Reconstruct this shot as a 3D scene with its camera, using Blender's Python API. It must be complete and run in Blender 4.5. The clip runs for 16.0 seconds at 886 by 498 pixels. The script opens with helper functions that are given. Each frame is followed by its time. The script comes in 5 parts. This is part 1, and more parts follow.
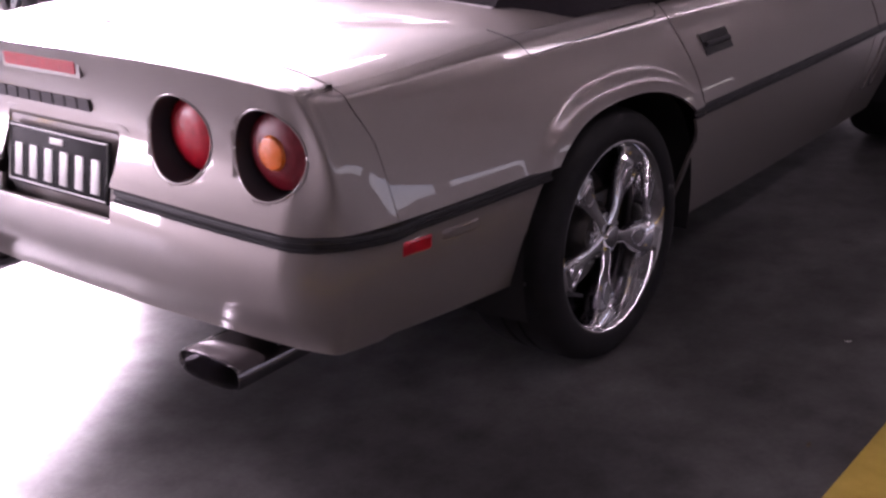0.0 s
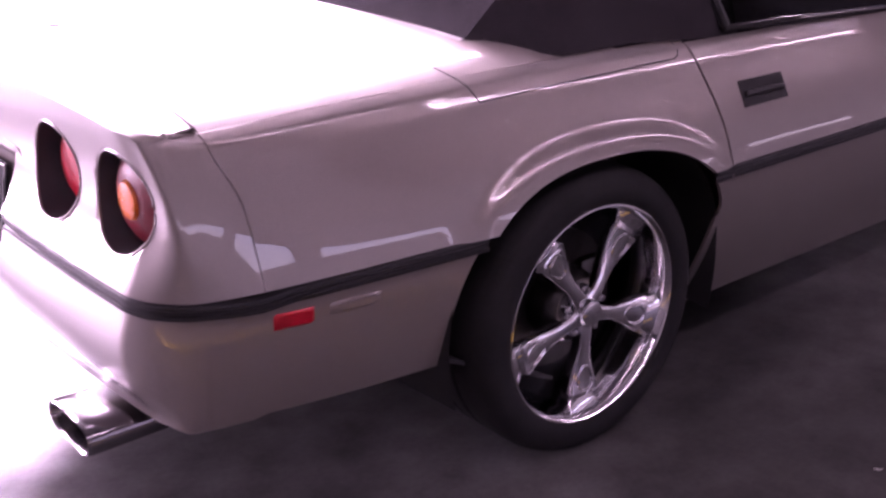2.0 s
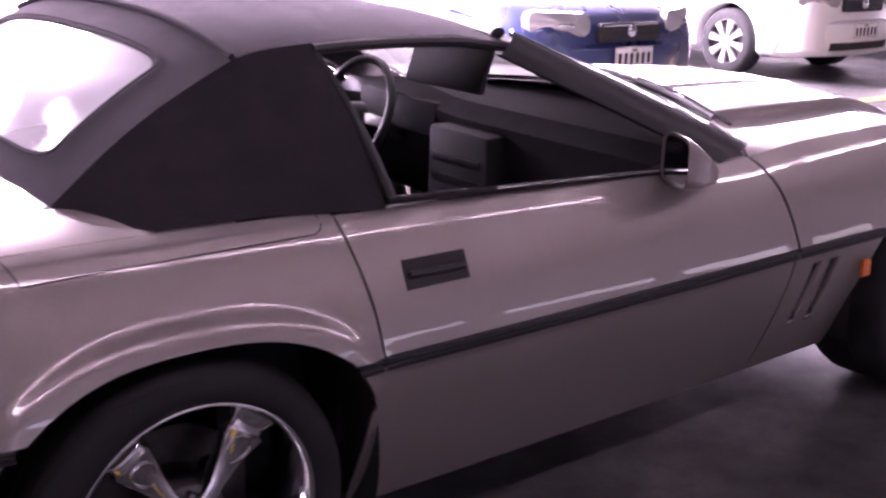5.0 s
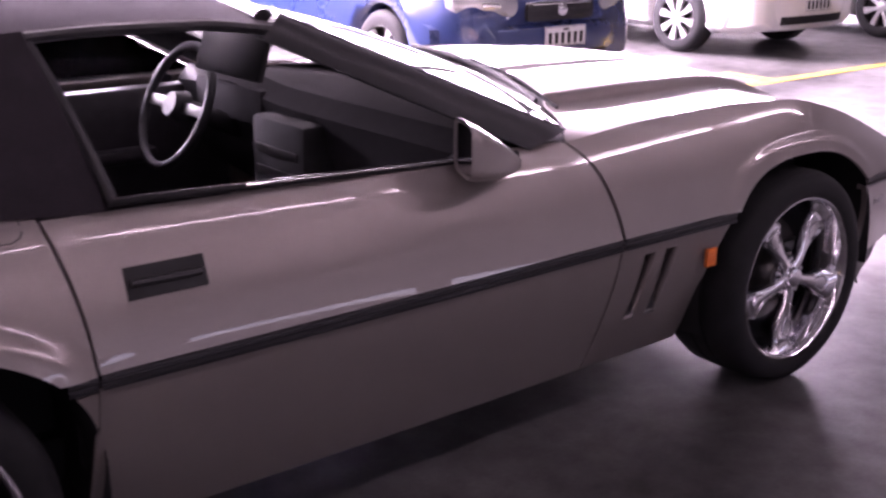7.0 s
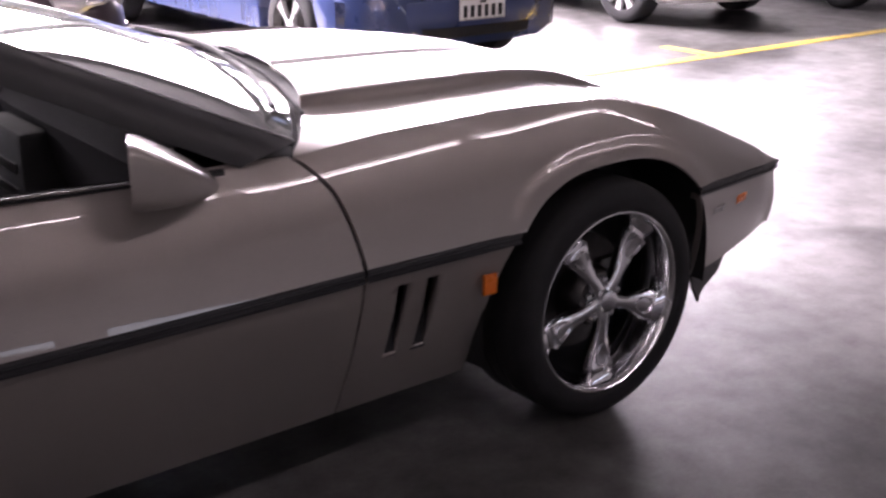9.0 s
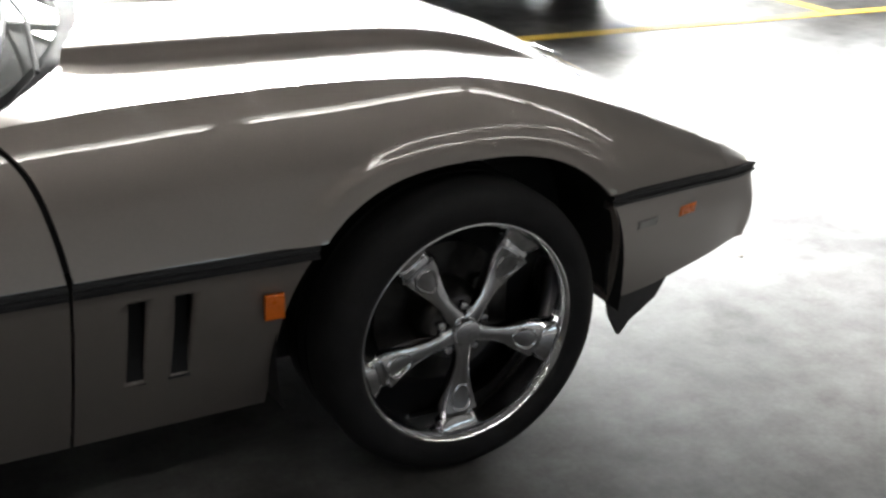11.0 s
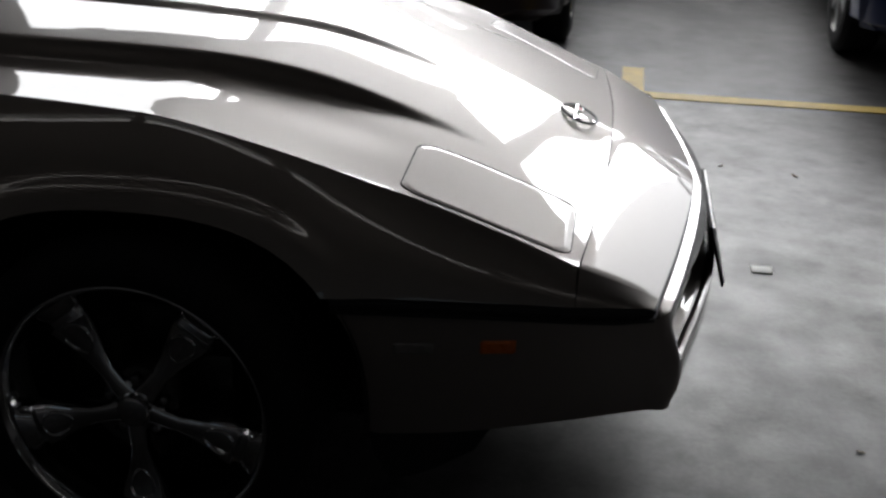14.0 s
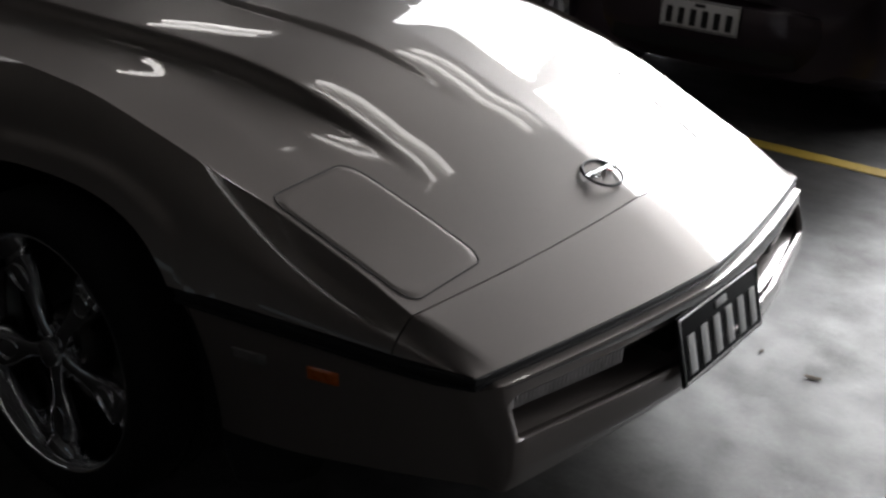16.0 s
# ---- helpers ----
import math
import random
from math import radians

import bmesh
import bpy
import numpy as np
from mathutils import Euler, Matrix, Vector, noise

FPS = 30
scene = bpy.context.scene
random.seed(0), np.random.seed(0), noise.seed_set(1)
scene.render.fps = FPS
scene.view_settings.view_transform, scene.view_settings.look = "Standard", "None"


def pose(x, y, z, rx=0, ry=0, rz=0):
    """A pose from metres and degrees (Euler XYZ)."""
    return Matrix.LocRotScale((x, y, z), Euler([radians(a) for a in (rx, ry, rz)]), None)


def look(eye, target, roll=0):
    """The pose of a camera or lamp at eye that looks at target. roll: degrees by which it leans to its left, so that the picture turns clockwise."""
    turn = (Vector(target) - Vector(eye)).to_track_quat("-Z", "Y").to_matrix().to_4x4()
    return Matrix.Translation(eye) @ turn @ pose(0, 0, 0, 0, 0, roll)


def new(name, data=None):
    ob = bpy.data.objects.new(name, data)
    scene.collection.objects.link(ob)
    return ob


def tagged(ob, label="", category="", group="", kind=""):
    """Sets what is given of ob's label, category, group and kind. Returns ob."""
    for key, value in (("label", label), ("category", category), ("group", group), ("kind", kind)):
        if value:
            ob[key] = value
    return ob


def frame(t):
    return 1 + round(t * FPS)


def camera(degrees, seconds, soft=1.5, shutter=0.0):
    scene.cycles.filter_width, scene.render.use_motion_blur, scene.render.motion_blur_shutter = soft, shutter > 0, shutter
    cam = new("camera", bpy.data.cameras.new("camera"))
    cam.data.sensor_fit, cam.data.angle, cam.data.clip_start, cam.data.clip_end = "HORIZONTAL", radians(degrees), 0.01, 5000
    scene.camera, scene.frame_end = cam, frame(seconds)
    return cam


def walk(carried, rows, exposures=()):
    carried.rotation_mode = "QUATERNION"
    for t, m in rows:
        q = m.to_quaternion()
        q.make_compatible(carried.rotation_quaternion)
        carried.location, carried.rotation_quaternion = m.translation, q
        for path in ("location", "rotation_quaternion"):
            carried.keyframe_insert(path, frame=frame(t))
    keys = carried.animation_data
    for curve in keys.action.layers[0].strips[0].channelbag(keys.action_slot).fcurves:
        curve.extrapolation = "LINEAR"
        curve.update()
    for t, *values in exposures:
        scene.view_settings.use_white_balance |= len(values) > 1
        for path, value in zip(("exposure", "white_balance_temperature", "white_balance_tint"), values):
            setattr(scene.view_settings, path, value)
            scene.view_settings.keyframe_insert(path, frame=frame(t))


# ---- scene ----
cam = camera(41.9, 16.0, soft=2.6, shutter=0.4)
PATH = [
    (0, (-4.752, -2.194, 1.277), (-3.3, -1.007, 0.582), -2.1),
    (0.5, (-4.532, -2.212, 1.268), (-3.141, -0.981, 0.525), -1.2),
    (1, (-4.365, -2.234, 1.282), (-3.062, -0.927, 0.512), -1.1),
    (1.5, (-4.208, -2.27, 1.292), (-2.988, -0.881, 0.529), -0.9),
    (2, (-4.059, -2.346, 1.314), (-2.886, -0.898, 0.587), -0.5),
    (2.5, (-3.944, -2.369, 1.343), (-2.764, -0.904, 0.667), 0.9),
    (3, (-3.776, -2.442, 1.385), (-2.633, -0.926, 0.755), 1.0),
    (3.5, (-3.724, -2.411, 1.375), (-2.507, -0.93, 0.804), 2.4),
    (4, (-3.583, -2.477, 1.377), (-2.374, -0.979, 0.835), 1.9),
    (4.2, (-3.529, -2.52, 1.39), (-2.328, -1.016, 0.847), 1.9),
    (6.3, (-2.913, -2.562, 1.362), (-1.728, -1.063, 0.773), 0.9),
    (6.5, (-2.899, -2.654, 1.377), (-1.727, -1.143, 0.792), 0.4),
    (7, (-2.744, -2.681, 1.364), (-1.558, -1.182, 0.775), 0.3),
    (7.5, (-2.591, -2.655, 1.358), (-1.373, -1.191, 0.746), 1.0),
    (8, (-2.458, -2.652, 1.372), (-1.224, -1.212, 0.738), 1.6),
    (8.5, (-2.25, -2.703, 1.379), (-1.05, -1.238, 0.735), 0.9),
    (9, (-2.015, -2.723, 1.387), (-0.846, -1.236, 0.737), 0.5),
    (9.5, (-1.771, -2.664, 1.375), (-0.61, -1.171, 0.724), 1.4),
    (9.7, (-1.69, -2.658, 1.371), (-0.528, -1.161, 0.732), 1.6),
    (11.8, (-0.529, -2.601, 1.353), (0.046, -0.886, 0.501), 0.7),
    (12, (-0.373, -2.618, 1.357), (0.106, -0.869, 0.513), -0.1),
    (12.5, (-0.038, -2.642, 1.396), (0.245, -0.846, 0.564), -0.7),
    (13, (0.226, -2.605, 1.375), (0.361, -0.772, 0.587), 0.6),
    (13.5, (0.503, -2.512, 1.358), (0.455, -0.669, 0.583), 1.2),
    (14, (0.762, -2.445, 1.344), (0.492, -0.621, 0.569), 1.7),
    (14.5, (0.972, -2.35, 1.332), (0.494, -0.571, 0.552), 1.8),
    (15, (1.175, -2.279, 1.384), (0.511, -0.575, 0.573), 2.7),
    (15.5, (1.453, -2.153, 1.364), (0.568, -0.539, 0.581), 2.7),
    (16, (1.683, -2.014, 1.375), (0.639, -0.487, 0.613), 4.3),
]
# exposure and white balance follow the clip's own camera
EXPOSURES = [(0.0, 1.6, 6550, 50), (1.5, 2.3, 6500, 70), (3.0, 2.3, 6500, 88), (4.2, 2.25, 6450, 74), (7.0, 2.1, 6550, 62), (9.7, 1.6, 6750, 26), (12.5, 1.15, 6750, 0), (13.0, -0.1, 6700, 2), (13.5, -1.5, 6600, 8), (14.5, -2.95, 6550, 12), (15.2, -2.4, 6550, 12), (16.0, -2.05, 6550, 12)]
walk(cam, [(t, look(e, g, r)) for t, e, g, r in PATH], EXPOSURES)

# ---- world and light ----
world = bpy.data.worlds.new("sky")
scene.world = world
world.use_nodes = True
wn = world.node_tree.nodes
sky = wn.new("ShaderNodeTexSky")
sky.sky_type, sky.sun_disc = "NISHITA", False
sky.sun_elevation, sky.sun_rotation = radians(55), radians(20)
wn["Background"].inputs["Strength"].default_value = 0.1
world.node_tree.links.new(sky.outputs[0], wn["Background"].inputs["Color"])


def area_lamp(name, x, y, z, sx, sy, watts, tone=(1.0, 0.98, 0.95), turn=(0, 0, 0)):
    lamp = bpy.data.lights.new(name, "AREA")
    lamp.shape, lamp.size, lamp.size_y, lamp.energy, lamp.color = "RECTANGLE", sx, sy, watts, tone
    ob = new(name, lamp)
    ob.matrix_world = pose(x, y, z, *turn)
    return ob


sun = bpy.data.lights.new("sun", "SUN")
sun.energy, sun.angle, sun.color = 3.0, radians(0.5), (1.0, 0.95, 0.88)
new("sun", sun).matrix_world = look((0, 0, 30), (-3.0, -8.0, 0))

CEIL = 4.75
BATTEN_Z = 3.2                       # the tube lights hang at this height
OPEN_X0, OPEN_X1, OPEN_Z0, OPEN_Z1 = -5.0, 7.0, 2.25, 4.5        # the long high opening of the north side
# daylight through the open north side and the south windows
area_lamp("north_daylight", 5.35, 7.85, 1.60, 3.3, 1.2, 190, (0.97, 0.99, 1.0), (-90, 0, 0))
for a, b, glow in ((OPEN_X0, -2.5, 20.0), (-2.5, 3.8, 78.0), (3.8, OPEN_X1, 14.0)):
    area_lamp("north_daylight", (a + b) / 2, 7.85, (OPEN_Z0 + OPEN_Z1) / 2, b - a, OPEN_Z1 - OPEN_Z0 - 0.04, glow * math.pi * (b - a) * (OPEN_Z1 - OPEN_Z0), (0.97, 0.99, 1.0), (-90, 0, 0))
area_lamp("north_daylight", -9.3, 7.85, 2.02, 5.2, 2.2, 320, (0.97, 0.99, 1.0), (-90, 0, 0))
area_lamp("north_daylight", 10.55, 7.85, 2.5, 6.5, 3.0, 540, (0.97, 0.99, 1.0), (-90, 0, 0))
for wx in (-3.55, -0.25, 3.05, 6.35, 9.65):
    area_lamp("south_window_daylight", wx, -9.1, 1.375, 2.7, 0.33, 0.4, (0.97, 0.99, 1.0), (90, 0, 0))


# ---- materials ----
def mat(name, color, rough=0.5, metal=0.0, coat=0.0, vary=0.12, scale=8.0, bump=0.0, bump_scale=60.0, rough_vary=0.08, spec=0.5, trans=0.0, ior=1.45, emit=None, fine=0.0, color2=None):
    m = bpy.data.materials.new(name)
    m.use_nodes = True
    n, l = m.node_tree.nodes, m.node_tree.links
    b = n["Principled BSDF"]
    b.inputs["Metallic"].default_value, b.inputs["IOR"].default_value = metal, ior
    b.inputs["Coat Weight"].default_value, b.inputs["Coat Roughness"].default_value = coat, 0.03
    b.inputs["Specular IOR Level"].default_value, b.inputs["Transmission Weight"].default_value = spec, trans
    tc = n.new("ShaderNodeTexCoord")
    big = n.new("ShaderNodeTexNoise")
    big.inputs["Scale"].default_value, big.inputs["Detail"].default_value, big.inputs["Roughness"].default_value = scale, 6, 0.6
    l.new(tc.outputs["Object"], big.inputs["Vector"])
    ramp = n.new("ShaderNodeMapRange")
    ramp.inputs["From Min"].default_value, ramp.inputs["From Max"].default_value = 0.3, 0.7
    l.new(big.outputs["Fac"], ramp.inputs["Value"])
    mix = n.new("ShaderNodeMix")
    mix.data_type = "RGBA"
    lo = [c * (1 - vary) for c in color]
    hi = color2 or [min(1, c * (1 + vary)) for c in color]
    mix.inputs["A"].default_value, mix.inputs["B"].default_value = (*lo, 1), (*hi, 1)
    l.new(ramp.outputs["Result"], mix.inputs["Factor"])
    out = mix.outputs["Result"]
    if fine:
        small = n.new("ShaderNodeTexNoise")
        small.inputs["Scale"].default_value, small.inputs["Detail"].default_value = 900, 2
        l.new(tc.outputs["Object"], small.inputs["Vector"])
        hs = n.new("ShaderNodeHueSaturation")
        mr = n.new("ShaderNodeMapRange")
        mr.inputs["From Min"].default_value, mr.inputs["From Max"].default_value = 0.3, 0.7
        mr.inputs["To Min"].default_value, mr.inputs["To Max"].default_value = 1 - fine, 1 + fine
        l.new(small.outputs["Fac"], mr.inputs["Value"])
        l.new(mr.outputs["Result"], hs.inputs["Value"])
        l.new(out, hs.inputs["Color"])
        out = hs.outputs["Color"]
    l.new(out, b.inputs["Base Color"])
    rr = n.new("ShaderNodeMapRange")
    rr.inputs["From Min"].default_value, rr.inputs["From Max"].default_value = 0.3, 0.7
    rr.inputs["To Min"].default_value, rr.inputs["To Max"].default_value = max(0.02, rough - rough_vary), min(1, rough + rough_vary)
    l.new(big.outputs["Fac"], rr.inputs["Value"])
    l.new(rr.outputs["Result"], b.inputs["Roughness"])
    if bump:
        bn = n.new("ShaderNodeTexNoise")
        bn.inputs["Scale"].default_value, bn.inputs["Detail"].default_value = bump_scale, 5
        l.new(tc.outputs["Object"], bn.inputs["Vector"])
        bp = n.new("ShaderNodeBump")
        bp.inputs["Strength"].default_value, bp.inputs["Distance"].default_value = bump, 0.004
        l.new(bn.outputs["Fac"], bp.inputs["Height"])
        l.new(bp.outputs["Normal"], b.inputs["Normal"])
    if emit:
        b.inputs["Emission Color"].default_value, b.inputs["Emission Strength"].default_value = (*emit[0], 1), emit[1]
    return m


PAINT = mat("champagne metallic paint", (0.255, 0.222, 0.208), 0.38, 0.38, 1.0, 0.03, 1.5, fine=0.12, rough_vary=0.0)
PAINT.node_tree.nodes["Principled BSDF"].inputs["Coat Roughness"].default_value = 0.012
PAINT.node_tree.nodes["Principled BSDF"].inputs["Coat IOR"].default_value = 1.6
# hand-laid panels: the clear coat is a little wavy
pn, pl = PAINT.node_tree.nodes, PAINT.node_tree.links
wave, ripple, wc = pn.new("ShaderNodeTexNoise"), pn.new("ShaderNodeBump"), pn.new("ShaderNodeTexCoord")
wave.inputs["Scale"].default_value, wave.inputs["Detail"].default_value = 5.0, 1.0
ripple.inputs["Strength"].default_value, ripple.inputs["Distance"].default_value = 0.2, 0.0026
pl.new(wc.outputs["Object"], wave.inputs["Vector"])
pl.new(wave.outputs["Fac"], ripple.inputs["Height"])
pl.new(ripple.outputs["Normal"], pn["Principled BSDF"].inputs["Normal"])
pl.new(ripple.outputs["Normal"], pn["Principled BSDF"].inputs["Coat Normal"])
BLACK_TRIM = mat("black rubber moulding", (0.018, 0.018, 0.02), 0.5, 0, 0, 0.25, 20, 0.15, 200)
DARK = mat("black plastic inside", (0.012, 0.012, 0.013), 0.7, 0, 0, 0.3, 12)
RUBBER = mat("tyre rubber", (0.016, 0.016, 0.017), 0.75, 0, 0, 0.3, 14, 0.2, 150, spec=0.25)
CHROME = mat("polished chrome", (0.78, 0.78, 0.80), 0.07, 1.0, 0, 0.06, 10, rough_vary=0.04)
DARK_CHROME = mat("smoked exhaust chrome", (0.28, 0.27, 0.28), 0.14, 1.0, 0, 0.2, 14, rough_vary=0.06)
STEEL = mat("brushed brake steel", (0.07, 0.067, 0.065), 0.38, 1.0, 0, 0.2, 30)
CLOTH = mat("black canvas top", (0.030, 0.026, 0.030), 0.9, 0, 0, 0.25, 6, 0.5, 900, fine=0.35, spec=0.0)
CLOTH.node_tree.nodes["Principled BSDF"].inputs["Sheen Weight"].default_value = 0.08
PIPING = mat("pale vinyl piping", (0.42, 0.39, 0.40), 0.4, 0, 0, 0.15, 30, 0.1, 200)
LEATHER = mat("dark leather", (0.03, 0.026, 0.03), 0.42, 0, 0, 0.25, 25, 0.3, 260)
DASH = mat("dusty black dashboard vinyl", (0.030, 0.028, 0.031), 0.75, 0, 0, 0.25, 25, 0.3, 260, spec=0.2)
RED_LENS = mat("red lamp lens", (0.50, 0.008, 0.02), 0.35, 0, 0.12, 0.2, 40, 0.25, 220)
SMOKED_RED = mat("dark red lamp lens", (0.16, 0.006, 0.012), 0.4, 0, 0.0, 0.25, 40, 0.25, 220)
SMOKE = mat("smoked clear lens", (0.24, 0.225, 0.22), 0.2, 0, 0.4, 0.2, 30, 0.3, 180)
AMBER = mat("amber lamp lens", (0.75, 0.16, 0.015), 0.28, 0, 0.25, 0.15, 40, 0.25, 220)
HEAD_LENS = mat("clear head lamp lens", (0.40, 0.40, 0.41), 0.12, 0.3, 0.8, 0.06, 6, rough_vary=0.02)
CLEAR_LENS = mat("clear ribbed lens", (0.55, 0.53, 0.53), 0.15, 0, 0.6, 0.2, 30, 0.3, 180)
PLATE_BLACK = mat("black plate enamel", (0.008, 0.008, 0.009), 0.6, 0, 0.0, 0.2, 15, spec=0.15)
PLATE_WHITE = mat("white plate enamel", (0.78, 0.78, 0.77), 0.4, 0, 0.3, 0.05, 15)
WHITE_PAINT = mat("white car paint", (0.72, 0.72, 0.70), 0.32, 0, 0.8, 0.04, 3)
BLUE_PAINT = mat("dark blue car paint", (0.020, 0.038, 0.12), 0.3, 0.2, 1.0, 0.1, 3, fine=0.1)
MAROON_PAINT = mat("dark maroon car paint", (0.022, 0.012, 0.018), 0.4, 0.2, 0.3, 0.1, 3)
SILVER_PAINT = mat("silver car paint", (0.5, 0.5, 0.5), 0.32, 0.6, 1.0, 0.05, 3, fine=0.08)
YELLOW = mat("yellow road paint", (0.62, 0.40, 0.035), 0.55, 0, 0, 0.2, 9, 0.3, 120, color2=(0.70, 0.50, 0.10))
TUBE = mat("lit fluorescent tube", (0.9, 0.9, 0.9), 0.4, emit=((1.0, 0.98, 0.95), 15.0))
# strength set by how bright the car's right side should be
TUBE_DIM = mat("dim side-light tube", (0.8, 0.8, 0.8), 0.4, emit=((1.0, 0.98, 0.95), 7.2))
BUCKET = mat("dark lamp bucket", (0.05, 0.043, 0.05), 0.6)
LAMP_WHITE = mat("white enamelled lamp housing", (0.7, 0.7, 0.68), 0.5)
DOT = mat("white floor mark", (0.75, 0.75, 0.73), 0.5, 0, 0, 0.1, 30)


def clear_glass(name, tint, rough=0.01):
    m = bpy.data.materials.new(name)
    m.use_nodes = True
    n, l = m.node_tree.nodes, m.node_tree.links
    n.remove(n["Principled BSDF"])
    tr, gl, mx, fr = n.new("ShaderNodeBsdfTransparent"), n.new("ShaderNodeBsdfGlossy"), n.new("ShaderNodeMixShader"), n.new("ShaderNodeFresnel")
    tr.inputs["Color"].default_value, gl.inputs["Roughness"].default_value, fr.inputs["IOR"].default_value = (*tint, 1), rough, 1.5
    l.new(fr.outputs[0], mx.inputs[0])
    l.new(tr.outputs[0], mx.inputs[1])
    l.new(gl.outputs[0], mx.inputs[2])
    l.new(mx.outputs[0], n["Material Output"].inputs["Surface"])
    return m


GLASS = clear_glass("car window glass", (0.70, 0.72, 0.72))
# pale cloudy film on the windscreen stands in for bright reflections in the glass
VEILED = clear_glass("windscreen glass with pale veil", (0.74, 0.77, 0.76))
dn, dl = VEILED.node_tree.nodes, VEILED.node_tree.links
veil, backlit, both, film, dcloud, dspan, dcoord = dn.new("ShaderNodeBsdfDiffuse"), dn.new("ShaderNodeBsdfTranslucent"), dn.new("ShaderNodeMixShader"), dn.new("ShaderNodeMixShader"), dn.new("ShaderNodeTexNoise"), dn.new("ShaderNodeMapRange"), dn.new("ShaderNodeTexCoord")
veil.inputs["Color"].default_value = backlit.inputs["Color"].default_value = (0.75, 0.78, 0.75, 1)
dcloud.inputs["Scale"].default_value, dcloud.inputs["Detail"].default_value = 3.0, 6.0
dspan.inputs["From Min"].default_value, dspan.inputs["From Max"].default_value = 0.3, 0.7
dspan.inputs["To Min"].default_value, dspan.inputs["To Max"].default_value = 0.07, 0.18
dl.new(dcoord.outputs["Object"], dcloud.inputs["Vector"])
dl.new(dcloud.outputs["Fac"], dspan.inputs["Value"])
dl.new(dspan.outputs["Result"], film.inputs[0])
dl.new(dn["Mix Shader"].outputs[0], film.inputs[1])
dl.new(veil.outputs[0], both.inputs[1])
dl.new(backlit.outputs[0], both.inputs[2])
dl.new(both.outputs[0], film.inputs[2])
dl.new(film.outputs[0], dn["Material Output"].inputs["Surface"])
HAZY = clear_glass("scuffed clear vinyl", (0.80, 0.78, 0.82), 0.08)
hn, hl = HAZY.node_tree.nodes, HAZY.node_tree.links
haze, blend, cloud, span, hc = hn.new("ShaderNodeBsdfDiffuse"), hn.new("ShaderNodeMixShader"), hn.new("ShaderNodeTexNoise"), hn.new("ShaderNodeMapRange"), hn.new("ShaderNodeTexCoord")
haze.inputs["Color"].default_value = (0.8, 0.78, 0.82, 1)
cloud.inputs["Scale"].default_value = 2.6
span.inputs["To Min"].default_value, span.inputs["To Max"].default_value = 0.06, 0.55
hl.new(hc.outputs["Object"], cloud.inputs["Vector"])
hl.new(cloud.outputs["Fac"], span.inputs["Value"])
hl.new(span.outputs["Result"], blend.inputs[0])
hl.new(hn["Mix Shader"].outputs[0], blend.inputs[1])
hl.new(haze.outputs[0], blend.inputs[2])
hl.new(blend.outputs[0], hn["Material Output"].inputs["Surface"])


def concrete(name, base, dark, rough, seed, floor=False):
    m = bpy.data.materials.new(name)
    m.use_nodes = True
    n, l = m.node_tree.nodes, m.node_tree.links
    b = n["Principled BSDF"]
    tc = n.new("ShaderNodeTexCoord")
    mp = n.new("ShaderNodeMapping")
    mp.inputs["Location"].default_value = (seed, seed * 1.7, 0)
    l.new(tc.outputs["Object"], mp.inputs["Vector"])

    def noise_node(scale, detail, lo, hi, distort=0.0):
        t = n.new("ShaderNodeTexNoise")
        t.inputs["Scale"].default_value, t.inputs["Detail"].default_value, t.inputs["Distortion"].default_value = scale, detail, distort
        l.new(mp.outputs["Vector"], t.inputs["Vector"])
        r = n.new("ShaderNodeMapRange")
        r.inputs["From Min"].default_value, r.inputs["From Max"].default_value = lo, hi
        l.new(t.outputs["Fac"], r.inputs["Value"])
        return t, r.outputs["Result"]

    _, patches = noise_node(1.3, 8, 0.38, 0.64, 0.8)
    _, stains = noise_node(9.0, 7, 0.3, 0.7)
    grain, grit = noise_node(70, 6, 0.3, 0.7)
    m1, m2, m3 = (n.new("ShaderNodeMix") for _ in range(3))
    for k in (m1, m2, m3):
        k.data_type = "RGBA"
    m1.inputs["A"].default_value, m1.inputs["B"].default_value = (*dark, 1), (*base, 1)
    l.new(patches, m1.inputs["Factor"])
    m2.blend_type = "MULTIPLY"
    m2.inputs["B"].default_value = (0.58, 0.57, 0.56, 1)
    l.new(stains, m2.inputs["Factor"])
    l.new(m1.outputs["Result"], m2.inputs["A"])
    m3.blend_type = "MULTIPLY"
    m3.inputs["B"].default_value = (0.8, 0.8, 0.8, 1)
    l.new(grit, m3.inputs["Factor"])
    l.new(m2.outputs["Result"], m3.inputs["A"])
    l.new(m3.outputs["Result"], b.inputs["Base Color"])
    rr = n.new("ShaderNodeMapRange")
    rr.inputs["To Min"].default_value, rr.inputs["To Max"].default_value = rough
    cloudy, sheen = noise_node(5.0, 7, 0.2, 0.8)
    cloudy.inputs["Roughness"].default_value = 0.62
    l.new(sheen, rr.inputs["Value"])
    l.new(rr.outputs["Result"], b.inputs["Roughness"])
    # dust dulls the shine in patches
    dusty, dull = noise_node(7.0, 9, 0.3, 0.7)
    dusty.inputs["Roughness"].default_value = 0.66
    shine = n.new("ShaderNodeMapRange")
    shine.inputs["To Min"].default_value, shine.inputs["To Max"].default_value = 0.42, 0.1
    l.new(dull, shine.inputs["Value"])
    l.new(shine.outputs["Result"], b.inputs["Specular IOR Level"])
    bp = n.new("ShaderNodeBump")
    bp.inputs["Strength"].default_value, bp.inputs["Distance"].default_value = 0.15, 0.002
    l.new(grain.outputs["Fac"], bp.inputs["Height"])
    l.new(bp.outputs["Normal"], b.inputs["Normal"])
    return m


